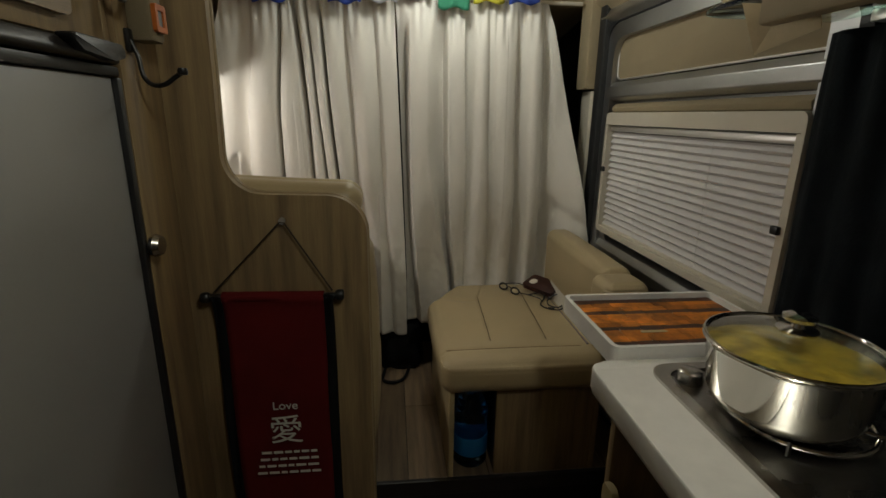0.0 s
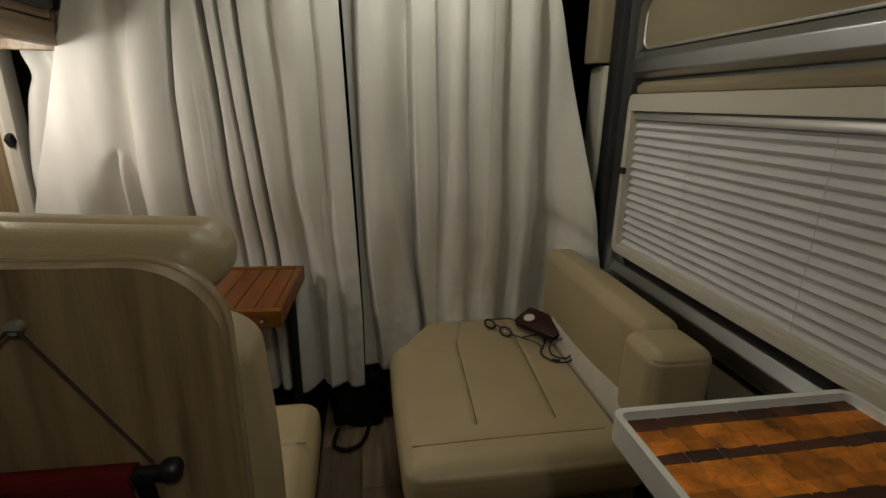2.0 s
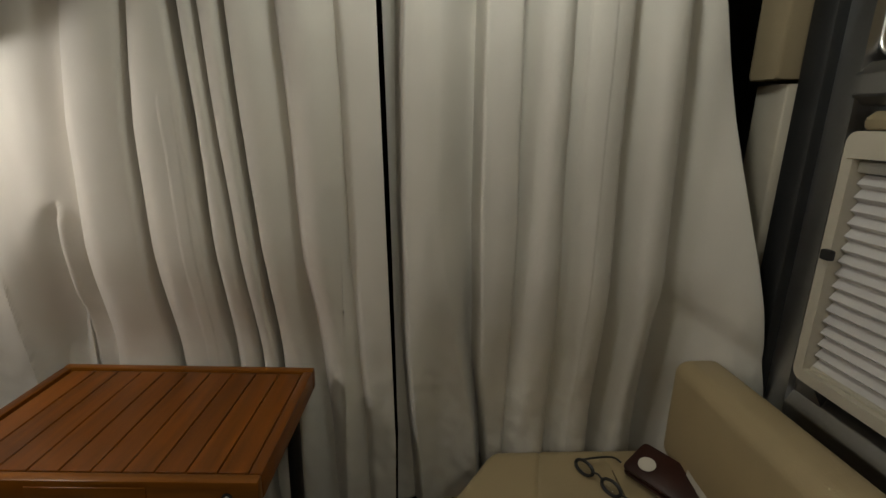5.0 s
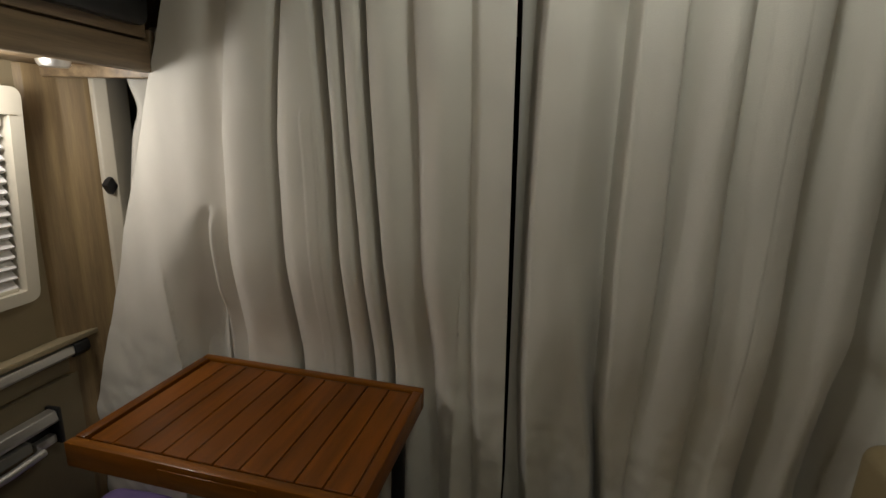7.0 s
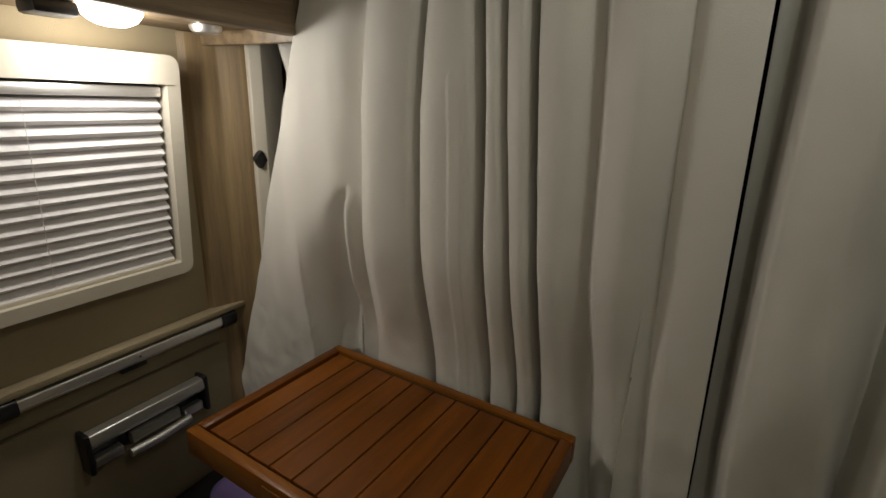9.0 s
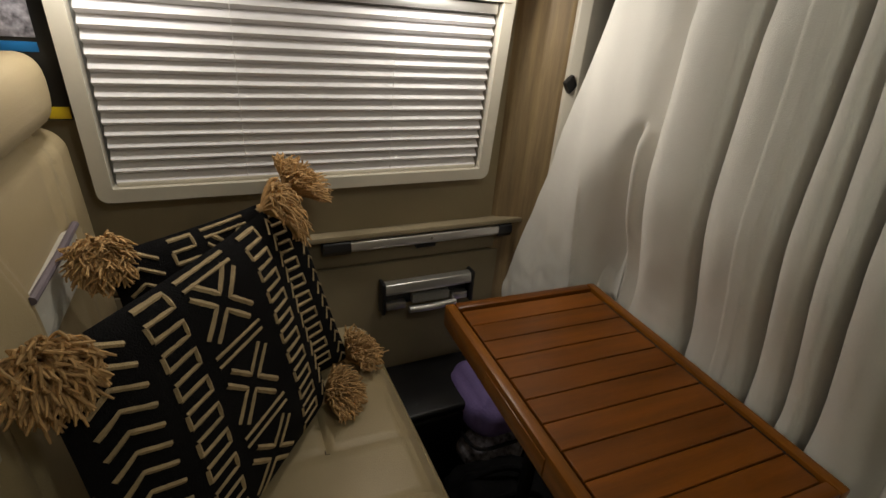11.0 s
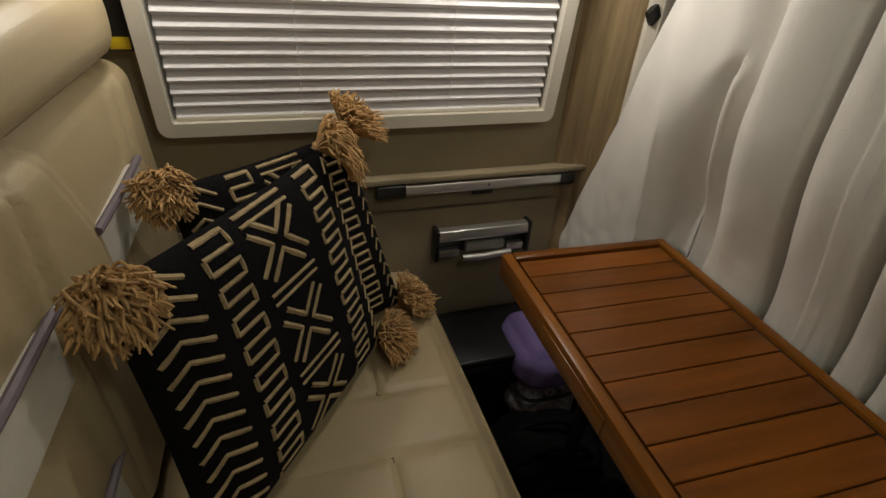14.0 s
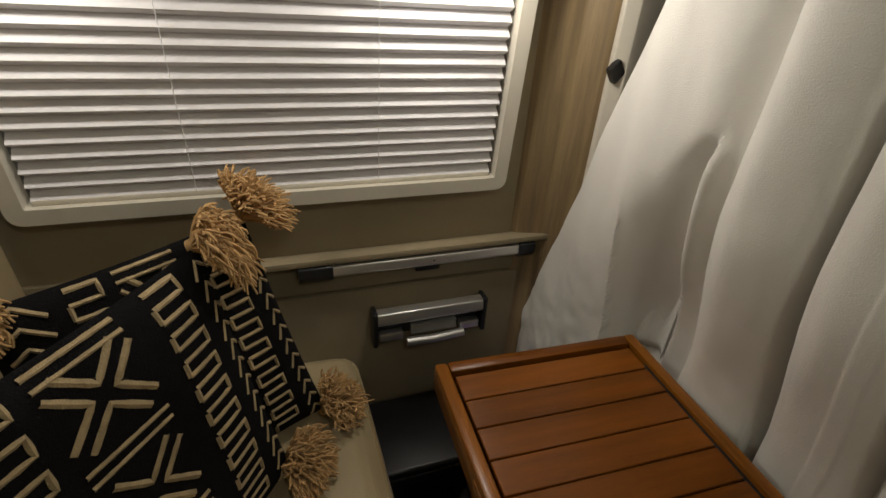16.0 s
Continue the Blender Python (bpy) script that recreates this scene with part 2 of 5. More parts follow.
def tube(points, r, n=8, closed=False, bm=None, taper=None):
    bm = bm or bmesh.new()
    pts = [Vector(p) for p in points]
    rings = []
    m = len(pts)
    up = None
    for i, p in enumerate(pts):
        a = pts[i - 1] if (i or closed) else p
        b = pts[(i + 1) % m] if (i < m - 1 or closed) else p
        d = (b - a).normalized()
        if up is None:
            up = d.orthogonal().normalized()
        up = (up - d * up.dot(d)).normalized()
        side = d.cross(up)
        rad = r * (taper[i] if taper else 1)
        rings.append([bm.verts.new(p + (up * math.cos(2 * math.pi * k / n) + side * math.sin(2 * math.pi * k / n)) * rad) for k in range(n)])
    for i in range(m if closed else m - 1):
        r0, r1 = rings[i], rings[(i + 1) % m]
        for k in range(n):
            bm.faces.new((r0[k], r0[(k + 1) % n], r1[(k + 1) % n], r1[k]))
    if not closed:
        bm.faces.new(rings[0])
        bm.faces.new(rings[-1])
    return bm


def curve(pts, n=8):
    """A smooth line through pts."""
    p = [Vector(q) for q in pts]
    p = [p[0] * 2 - p[1]] + p + [p[-1] * 2 - p[-2]]
    out = []
    for i in range(1, len(p) - 2):
        for k in range(n):
            t = k / n
            out.append(0.5 * ((2 * p[i]) + (p[i + 1] - p[i - 1]) * t + (2 * p[i - 1] - 5 * p[i] + 4 * p[i + 1] - p[i + 2]) * t * t
                              + (3 * p[i] - p[i - 1] - 3 * p[i + 1] + p[i + 2]) * t ** 3))
    return out + [p[-2]]


def lathe(profile, centre, n=48, bm=None, axis="z"):
    bm = bm or bmesh.new()
    c = Vector(centre)
    rings = []
    for r, h in profile:
        row = []
        for k in range(n):
            a = 2 * math.pi * k / n
            off = Vector((r * math.cos(a), r * math.sin(a), h))
            if axis == "x":
                off = Vector((off.z, off.x, off.y))
            if axis == "y":
                off = Vector((off.x, off.z, off.y))
            row.append(bm.verts.new(c + off))
        rings.append(row)
    for r0, r1 in zip(rings, rings[1:]):
        for k in range(n):
            bm.faces.new((r0[k], r0[(k + 1) % n], r1[(k + 1) % n], r1[k]))
    if profile[0][0] > 0:
        bm.faces.new(rings[0])
    if profile[-1][0] > 0:
        bm.faces.new(rings[-1])
    bmesh.ops.remove_doubles(bm, verts=bm.verts, dist=1e-5)
    return bm


def cushion(x0, x1, y0, y1, z0, z1, r=0.03, puff=0.008, n=28, shape=None):
    """A padded block with round edges; shape(co, normal) may press seams into it."""
    c = Vector(((x0 + x1) / 2, (y0 + y1) / 2, (z0 + z1) / 2))
    h = Vector(((x1 - x0) / 2, (y1 - y0) / 2, (z1 - z0) / 2))
    r = min(r, *h)
    bm = bmesh.new()
    grid = {}

    def vert(q):
        key = tuple(round(v, 5) for v in q)
        if key in grid:
            return grid[key]
        p = Vector((q[0] * h.x, q[1] * h.y, q[2] * h.z))
        core = Vector([max(-(h[i] - r), min(h[i] - r, p[i])) for i in range(3)])
        d = p - core
        nrm = d.normalized() if d.length > 1e-9 else Vector((0, 0, 1))
        p = core + nrm * r
        k = max(range(3), key=lambda i: abs(q[i]))
        o = [i for i in range(3) if i != k]
        bulge = puff * (1 - q[o[0]] ** 2) * (1 - q[o[1]] ** 2)
        p[k] += bulge * (1 if q[k] > 0 else -1)
        co = c + p
        if shape:
            co = shape(co, nrm)
        grid[key] = bm.verts.new(co)
        return grid[key]

    def steps(i):
        m = max(6, int(n * h[i] / max(h)))
        edge = r / h[i]
        base = [-1 + 2 * k / m for k in range(m + 1)]
        extra = [s * (1 - edge * f) for s in (-1, 1) for f in (0.25, 0.5, 0.75, 1.0) if edge * f < 0.98]
        return sorted(set(round(v, 4) for v in base + extra))
    st = [steps(i) for i in range(3)]
    for k in range(3):
        a, b = [i for i in range(3) if i != k]
        for sgn in (-1, 1):
            for i in range(len(st[a]) - 1):
                for j in range(len(st[b]) - 1):
                    q = []
                    for da, db in ((0, 0), (1, 0), (1, 1), (0, 1)):
                        v = [0, 0, 0]
                        v[k], v[a], v[b] = sgn, st[a][i + da], st[b][j + db]
                        q.append(vert(v))
                    if len(set(q)) == 4:
                        try:
                            bm.faces.new(q)
                        except ValueError:
                            pass
    return bm


def groove(d, width=0.0045, depth=0.006):
    return depth * math.exp(-(d / width) ** 2)


# ---- the setting ----
def setting(name, bm, material, label, smooth=False):
    return tagged(part(name, bm, material, None, "", smooth), label, name.split("_")[0], kind="structure")


floor = setting("floor", bx(-0.95, 0.95, -1.45, 1.93, -0.06, -0.006, 0), "black", "brown wood-look vinyl plank floor of the galley")
floor_raised = setting("floor_raised", bx(-0.95, 0.95, 1.932, 3.4, -0.06, 0.134, 0), "black", "raised wood-look vinyl plank floor of the dinette")
step_nosing = setting("trim_step_nosing", bx(-0.02, 0.95, 1.918, 1.934, 0.09, 0.143, 0.003), "black", "black rubber nosing on the step edge")
wall_back = setting("wall_back", bx(-0.95, 0.95, -1.5, -1.45, -0.06, 1.95, 0), "wood_v", "oak laminate rear wall of the camper")
wall_cab = setting("wall_cab", bx(-0.95, 0.95, 3.3, 3.36, -0.06, 1.95, 0), "blackcloth", "black closed windscreen cover of the driver's cab")
ceiling = setting("ceiling", bx(-0.95, 0.95, -1.5, 3.36, 1.87, 1.93, 0), "ceil", "cream cloth ceiling lining of the camper")
header = setting("trim_cab_header", slab([(2.58, 1.87), (2.58, 1.69), (2.60, 1.66), (2.64, 1.66), (3.3, 1.56), (3.3, 1.87)], "yz", -0.87, 0.86, 0.004), "wall", "beige padded header above the cab curtain")

LW_O = [(-1.5, -0.06), (3.36, -0.06), (3.36, 1.95), (-1.5, 1.95)]
LW_I = [(1.752, 0.94), (2.46, 0.94), (2.46, 1.275), (1.752, 1.275)]
wall_left = setting("wall_left", ring(LW_O, LW_I, "yz", -0.93, -0.872, 0), "wall", "tan cloth-lined side wall of the camper")
RW_O = LW_O
RW_I = [(1.56, 0.90), (2.38, 0.90), (2.38, 1.23), (1.56, 1.23)]
wall_right = setting("wall_right", ring(RW_O, RW_I, "yz", 0.925, 0.97, 0), "silver", "silver-painted metal side wall round the sliding door")

# lower side panel and ledge of the left wall
setting("wall_lower_panel", slab(rounded([(1.60, 0.14), (2.66, 0.14), (2.66, 0.705), (1.60, 0.705)], 0.006), "yz", -0.872, -0.858, 0.003), "wall_low", "tan lower side panel under the dinette window", True)
setting("wall_upper_panel", slab(rounded([(1.60, 0.711), (2.66, 0.711), (2.66, 0.79), (1.60, 0.79)], 0.004), "yz", -0.872, -0.862, 0.002), "wall_low", "tan middle side panel behind the grab rail", True)
setting("ledge", slab(rounded([(-0.872, 2.02), (-0.839, 2.02), (-0.839, 2.618), (-0.872, 2.618)], [0, 0.012, 0.012, 0]), "xy", 0.785, 0.796, 0.004), "wall", "narrow tan padded ledge on the side wall", True)
setting("trim_corner_post", slab(rounded([(-0.872, 2.535), (-0.862, 2.545), (-0.846, 2.600), (-0.815, 2.634), (-0.808, 2.646), (-0.872, 2.65)], [0, 0.01, 0.02, 0.01, 0.004, 0]), "xy", 0.14, 1.375, 0.002), "wood_v", "oak laminate corner post beside the curtain", True)
post_strip = setting("trim_post_strip", slab(rounded([(-0.872, 2.652), (-0.80, 2.640), (-0.785, 2.66), (-0.785, 2.72), (-0.872, 2.72)], 0.006), "xy", 0.14, 1.46, 0.002), "ivory", "ivory plastic strip on the door post", True)
patch = part("fastener_patch", slab(rounded([(2.644, 1.108), (2.660, 1.126), (2.646, 1.148), (2.630, 1.130)], 0.001), "yz", -0.800, -0.786, 0.002), "black")
tagged(patch, "small square of black hook-and-loop tape on post", "tape")

# floor boards
def boards(parent, x0, x1, y0, y1, z, wide, long):
    x, row = x0, 0
    while x < x1 - 0.01:
        y = y0 - (row % 3) * long / 3
        while y < y1:
            a, b, c, d = x + 0.001, min(x + wide, x1) - 0.001, max(y, y0) + 0.001, min(y + long, y1) - 0.001
            if d - c > 0.03:
                ob = part("floor_board", bx(a, b, c, d, z - 0.007, z, 0.0012, 1), "plank", None, "", False)
                ob.parent = parent
            y += long
        x, row = x + wide, row + 1


# ---- sliding door, right side ----
def door_right():
    d = tagged(new("door_sliding"), "silver metal sliding door with blind and dark rubber seal", "door", kind="structure")
    d.location = (0.9, 1.98, 0.1)
    outer = rounded([(1.47, 0.16), (2.485, 0.16), (2.485, 1.575), (1.47, 1.575)], 0.09, 8)
    inner = rounded([(1.53, 0.22), (2.425, 0.22), (2.425, 1.525), (1.53, 1.525)], 0.07, 8)
    part("door_frame", ring(outer, inner, "yz", 0.866, 0.924, 0.020, 5), "silver", d)
    part("lower_card", slab(rounded([(1.53, 0.22), (2.425, 0.22), (2.425, 0.70), (1.53, 0.70)], 0.03), "yz", 0.895, 0.924, 0.005), "dark_wall", d, "brown door card")
    part("sill_bar", slab(rounded([(0.924, 0.72), (0.886, 0.72), (0.868, 0.745), (0.866, 0.775), (0.880, 0.800), (0.924, 0.825)], 0.012), "xz", 1.50, 2.43, 0.003), "silver", d, "silver metal sill under the window")
    part("upper_card", slab(rounded([(1.50, 1.385), (2.425, 1.385), (2.425, 1.545), (1.50, 1.545)], 0.035), "yz", 0.888, 0.924, 0.006), "wall", d, "tan upper door card")
    edge = rounded([(1.50, 1.385), (2.425, 1.385), (2.425, 1.545), (1.50, 1.545)], 0.035)
    part("card_edge", tube([(0.888, q.x, q.y) for q in edge], 0.0035, 8, True), "alu", d, "bright metal edge round the card")
    # dark strip put in for the shadow between blind frame and sill
    part("gap_shade", bx(0.893, 0.9245, 1.535, 2.42, 0.815, 0.842, 0.003), "rubber", d, "dark strip standing in for the shaded gap under the blind")
    part("cross_bar", slab(rounded([(0.924, 1.312), (0.882, 1.312), (0.862, 1.325), (0.862, 1.358), (0.880, 1.378), (0.924, 1.380)], 0.008), "xz", 1.49, 2.43, 0.004), "silver", d, "silver cross bar of the door")
    part("window_ledge", slab(rounded([(0.924, 1.272), (0.872, 1.274), (0.868, 1.290), (0.885, 1.303), (0.924, 1.304)], 0.004), "xz", 1.54, 2.40, 0.003), "wall", d, "tan padded strip over the blind")
    seal = rounded([(1.44, 0.13), (2.505, 0.13), (2.505, 1.60), (1.44, 1.60)], 0.1, 8)
    part("door_seal", ring(seal, rounded([(1.468, 0.158), (2.482, 0.158), (2.482, 1.577), (1.468, 1.577)], 0.09, 8), "yz", 0.862, 0.93, 0.006), "rubber", d, "thick black rubber seal")
    part("corner_gusset", slab(rounded([(2.30, 0.73), (2.425, 0.73), (2.425, 0.90), (2.395, 0.835)], 0.025), "yz", 0.880, 0.924, 0.004), "silver", d)
    return d


door_right()
pillar = tagged(new("trim_pillar"), "beige plastic pillar trim beside the cab curtain", "trim", kind="structure")
part("lower_trim", slab(rounded([(0.95, 2.532), (0.862, 2.532), (0.842, 2.545), (0.836, 2.62), (0.95, 2.66)], 0.008), "xy", 0.14, 1.352, 0.003), "ivory", pillar)
part("upper_trim", slab(rounded([(0.95, 2.532), (0.850, 2.532), (0.815, 2.54), (0.80, 2.60), (0.95, 2.66)], 0.01), "xy", 1.36, 1.87, 0.006), "wall", pillar)
setting("trim_pillar_gasket", bx(0.845, 0.93, 2.472, 2.530, 0.14, 1.66, 0.008), "rubber", "black rubber gasket down the door pillar", True)
setting("trim_roof_rail", slab(rounded([(0.97, 1.60), (0.88, 1.605), (0.83, 1.66), (0.78, 1.87), (0.97, 1.87)], 0.02), "xz", 1.0, 2.56, 0.004), "wall", "beige padded side of the roof above the door", True)
setting("trim_roof_bar", slab(rounded([(0.93, 1.578), (0.865, 1.578), (0.842, 1.60), (0.86, 1.63), (0.93, 1.64)], 0.01), "xz", 1.40, 2.52, 0.004), "silver", "dark silver metal bar above the door", True)


# ---- pleated blinds ----
def blind(name, xw, into, y0, y1, z0, z1, wide, top, pleats, label, open_pleat, side_gap, side=None, back=0.0):
    """A framed pleated blind on the wall face x = xw; into is +1 or -1, the way that points into the room."""
    b = tagged(new(name), label, "blind", kind="structure")
    b.location = (xw, (y0 + y1) / 2, z0)
    side = side or wide
    o = rounded([(y0, z0), (y1, z0), (y1, z1), (y0, z1)], 0.022, 6)
    i = rounded([(y0 + side, z0 + wide), (y1 - side, z0 + wide), (y1 - side, z1 - top), (y0 + side, z1 - top)], 0.004, 6)
    part("frame", ring(o, i, "yz", xw - into * back, xw + into * 0.032, 0.008), "ivory", b, "ivory plastic frame with rounded corners")
    a0, a1, b0, b1 = y0 + side + side_gap, y1 - side - side_gap, z0 + wide, z1 - top
    for yy in (y0 + 0.01, y1 - side - 0.001):
        bm = bx(min(xw + into * 0.031, xw + into * 0.0335), max(xw + into * 0.031, xw + into * 0.0335), yy, yy + side - 0.01, z1 - top - 0.0015, z1 - top, 0)
        part("joint", bm, "wall", b)
    part("top_rail", bx(min(xw + into * 0.004, xw + into * 0.022), max(xw + into * 0.004, xw + into * 0.022), a0, a1, b1 - 0.022, b1 - 0.004, 0.003), "alu", b, "grey aluminium head rail")
    part("backing", bx(min(xw + into * 0.001, xw + into * 0.003), max(xw + into * 0.001, xw + into * 0.003), y0 + side, y1 - side, b0, b1, 0), "grey", b, "grey blackout back")
    bm = bmesh.new()
    h = (b1 - 0.026 - b0) / pleats
    pts = []
    for k in range(pleats):
        z = b1 - 0.026 - k * h
        pts += [(0.005, z), (0.0052 + 0.0140 * open_pleat, z - h * 0.64), (0.0055 + 0.0130 * open_pleat, z - h * 0.69)]
    pts.append((0.005, b0))
    nseg = 24
    rows = []
    for d, z in pts:
        row = []
        for s in range(nseg + 1):
            yy = a0 + (a1 - a0) * s / nseg
            row.append(bm.verts.new((xw + into * (d + 0.0002 * noise.noise((yy * 9, z * 40, 3))), yy, z + 0.0004 * noise.noise((yy * 6, z * 30, 7)))))
        rows.append(row)
    for r0, r1 in zip(rows, rows[1:]):
        for s in range(nseg):
            bm.faces.new((r0[s], r0[s + 1], r1[s + 1], r1[s]))
    part("pleats", bm, "blind", b, "white pleated cloth", False)
    for f in (0.3, 0.7):
        yy = a0 + (a1 - a0) * f
        part("cord", tube([(xw + into * 0.0245, yy, b1 - 0.03), (xw + into * 0.0245, yy + 0.002, b0 + 0.01)], 0.0006, 5), "blind", b)
    part("bottom_rail", bx(min(xw + into * 0.004, xw + into * 0.02), max(xw + into * 0.004, xw + into * 0.02), a0, a1, b0 - 0.001, b0 + 0.009, 0.003), "ivory", b)
    return b


wl = blind("window_blind_1", -0.872, 1, 1.726, 2.492, 0.907, 1.325, 0.025, 0.050, 15, "white pleated blind in ivory frame on dinette window", 1.0, 0.006, None, 0.036)
for piece in wl.children:
    # the side wall leans inwards towards the roof
    for v in piece.data.vertices:
        v.co.x += (v.co.z - 0.90) * 0.08
wr = blind("window_blind_2", 0.888, -1, 1.525, 2.412, 0.838, 1.272, 0.020, 0.042, 16, "white pleated blind in ivory frame on door window", 0.8, 0.001, 0.020)
for yy, zz in ((2.392, 1.07), (1.545, 1.035)):
    part("latch", bx(0.846, 0.858, yy - 0.010, yy + 0.010, zz - 0.008, zz + 0.010, 0.003), "black", wr, "small black latch")
for nm, x0, x1, yy in (("window_1", -0.925, -0.920, (1.752, 2.46, 0.94, 1.275)), ("window_2", 0.945, 0.950, (1.56, 2.38, 0.90, 1.23))):
    setting(nm, bx(x0, x1, *yy, 0), "glass", "dark window pane behind the closed blind")


# ---- cab curtain ----
def crease(d, left, right):
    """The depth of a crease d metres from its line: a steep flank and a slow one."""
    return math.exp(-(d / (left if d < 0 else right)) ** 2)


# each fold: its line down the cloth as (z, x), the widths of its two flanks, its depth at top and bottom
LEFT_FOLDS = [([(1.66, -0.415), (1.45, -0.433), (1.25, -0.462), (0.96, -0.474), (0.6, -0.48)], 0.045, 0.010, 0.034, 0.026),
              ([(1.66, -0.310), (1.45, -0.325), (1.25, -0.342), (0.96, -0.343), (0.79, -0.336), (0.3, -0.32)], 0.008, 0.0050, 0.045, 0.080),
              ([(1.66, -0.275), (1.45, -0.255), (1.26, -0.243), (1.10, -0.238), (0.79, -0.224), (0.3, -0.21)], 0.006, 0.012, 0.085, 0.025),
              ([(1.66, -0.228), (1.45, -0.211), (1.22, -0.197), (1.02, -0.180), (0.79, -0.165), (0.3, -0.15)], 0.006, 0.0050, 0.035, 0.055),
              ([(1.66, -0.180), (1.45, -0.166), (1.17, -0.148), (0.98, -0.132), (0.79, -0.124), (0.3, -0.11)], 0.007, 0.0055, 0.060, 0.080),
              ([(1.66, -0.095), (1.30, -0.072), (1.0, -0.060), (0.6, -0.02), (0.3, -0.01)], 0.034, 0.010, 0.024, 0.026),
              ([(1.66, 0.010), (1.30, 0.028), (1.0, 0.035), (0.6, 0.06), (0.3, 0.07)], 0.034, 0.010, 0.018, 0.030)]
RIGHT_FOLDS = [([(1.66, 0.352), (1.47, 0.357), (1.29, 0.361), (1.1, 0.37), (0.3, 0.38)], 0.005, 0.032, 0.060, 0.012),
               ([(1.66, 0.440), (1.2, 0.450), (0.8, 0.470), (0.3, 0.48)], 0.010, 0.040, 0.018, 0.020),
               ([(1.66, 0.550), (1.48, 0.558), (1.19, 0.562), (0.96, 0.573), (0.63, 0.584), (0.3, 0.59)], 0.010, 0.040, 0.030, 0.046),
               ([(1.66, 0.640), (1.49, 0.660), (1.30, 0.668), (1.02, 0.682), (0.7, 0.70), (0.3, 0.71)], 0.010, 0.030, 0.036, 0.040)]


# the first pleat of the right panel: it starts tucked back, comes forward, and falls back into a deep valley
TUCK = [(1.66, 0.138), (1.40, 0.136), (1.10, 0.140), (0.80, 0.150), (0.50, 0.175), (0.3, 0.19)]
RIDGE = [(1.66, 0.200), (1.40, 0.205), (1.10, 0.205), (0.84, 0.245), (0.735, 0.270), (0.58, 0.300), (0.3, 0.33)]
VALLEY = [(1.66, 0.272), (1.47, 0.276), (1.11, 0.283), (0.96, 0.290), (0.74, 0.302), (0.58, 0.325), (0.3, 0.35)]


def along(line, z):
    """The x of a fold's line at height z."""
    if z >= line[0][0]:
        return line[0][1]
    for (za, xa), (zb, xb) in zip(line, line[1:]):
        if z >= zb:
            t = (za - z) / (za - zb)
            return xa + (xb - xa) * t
    return line[-1][1]


def ease(a, b, z):
    """0 at a, 1 at b, smooth between."""
    t = max(0, min(1, (z - a) / (b - a)))
    return t * t * (3 - 2 * t)


def curtain(name, top0, top1, bot0, bot1, folds, base, low, hem, power, nx, seed):
    zt, nz = 1.655, 150
    bm = bmesh.new()
    rows = []
    for j in range(nz + 1):
        f = j / nz
        row = []
        for i in range(nx + 1):
            s = i / nx
            xb = bot0 + (bot1 - bot0) * s
            zb = hem(xb)
            z = zt + (zb - zt) * f
            g = min(1.2, (zt - z) / 0.9)
            bow = g ** power if g > 0 else 0
            x = (top0 + (top1 - top0) * s) * (1 - bow) + xb * bow
            y = base + (low - base) * min(1, bow)
            for line, wl, wr, d0, d1 in folds:
                at = along(line, z) + 0.003 * noise.noise((line[0][1] * 9, z * 4, seed))
                y += crease(x - at, wl, wr) * (d0 + (d1 - d0) * min(1.0, g)) * (0.55 + 0.45 * min(1, g * 4))
            marks = [along(line, z) for line, wl, wr, d0, d1 in folds]
            for a, b in zip(marks, marks[1:]):
                if a < x < b:
                    y -= min(0.022, 0.20 * (b - a)) * math.sin(math.pi * (x - a) / (b - a)) * ease(0.0, 0.3, g)
            y += 0.010 * noise.noise((x * 8, z * 0.8, seed)) + 0.007 * noise.noise((x * 19, z * 1.1, seed + 3))
            y += 0.004 * noise.noise((x * 20, z * 7, seed + 5)) * ease(1.2, 0.7, z)
            y += 0.0035 * noise.noise((x * 34 + z * 22, z * 26 - x * 15, seed + 6)) * ease(1.0, 0.6, z)
            y += 0.0014 * noise.noise((x * 30 + z * 9, z * 12 - x * 12, seed + 8))
            y += 0.006 * math.sin(x * 190 + 2 * noise.noise((x * 9, 1, seed))) * max(0, 1 - (zt - z) / 0.16)
            row.append(bm.verts.new((x, y, z)))
        rows.append(row)
    return bm, rows


def close_cloth(bm, rows):
    for r0, r1 in zip(rows, rows[1:]):
        for a in range(len(r0) - 1):
            bm.faces.new((r0[a], r0[a + 1], r1[a + 1], r1[a]))
    return bm


def hem_left(x):
    return 0.325 + 0.014 * math.sin(x * 15) + 0.010 * math.sin(x * 37 + 1)


def hem_right(x):
    return 0.375 + 0.014 * math.sin(x * 18) + 0.008 * math.sin(x * 43)


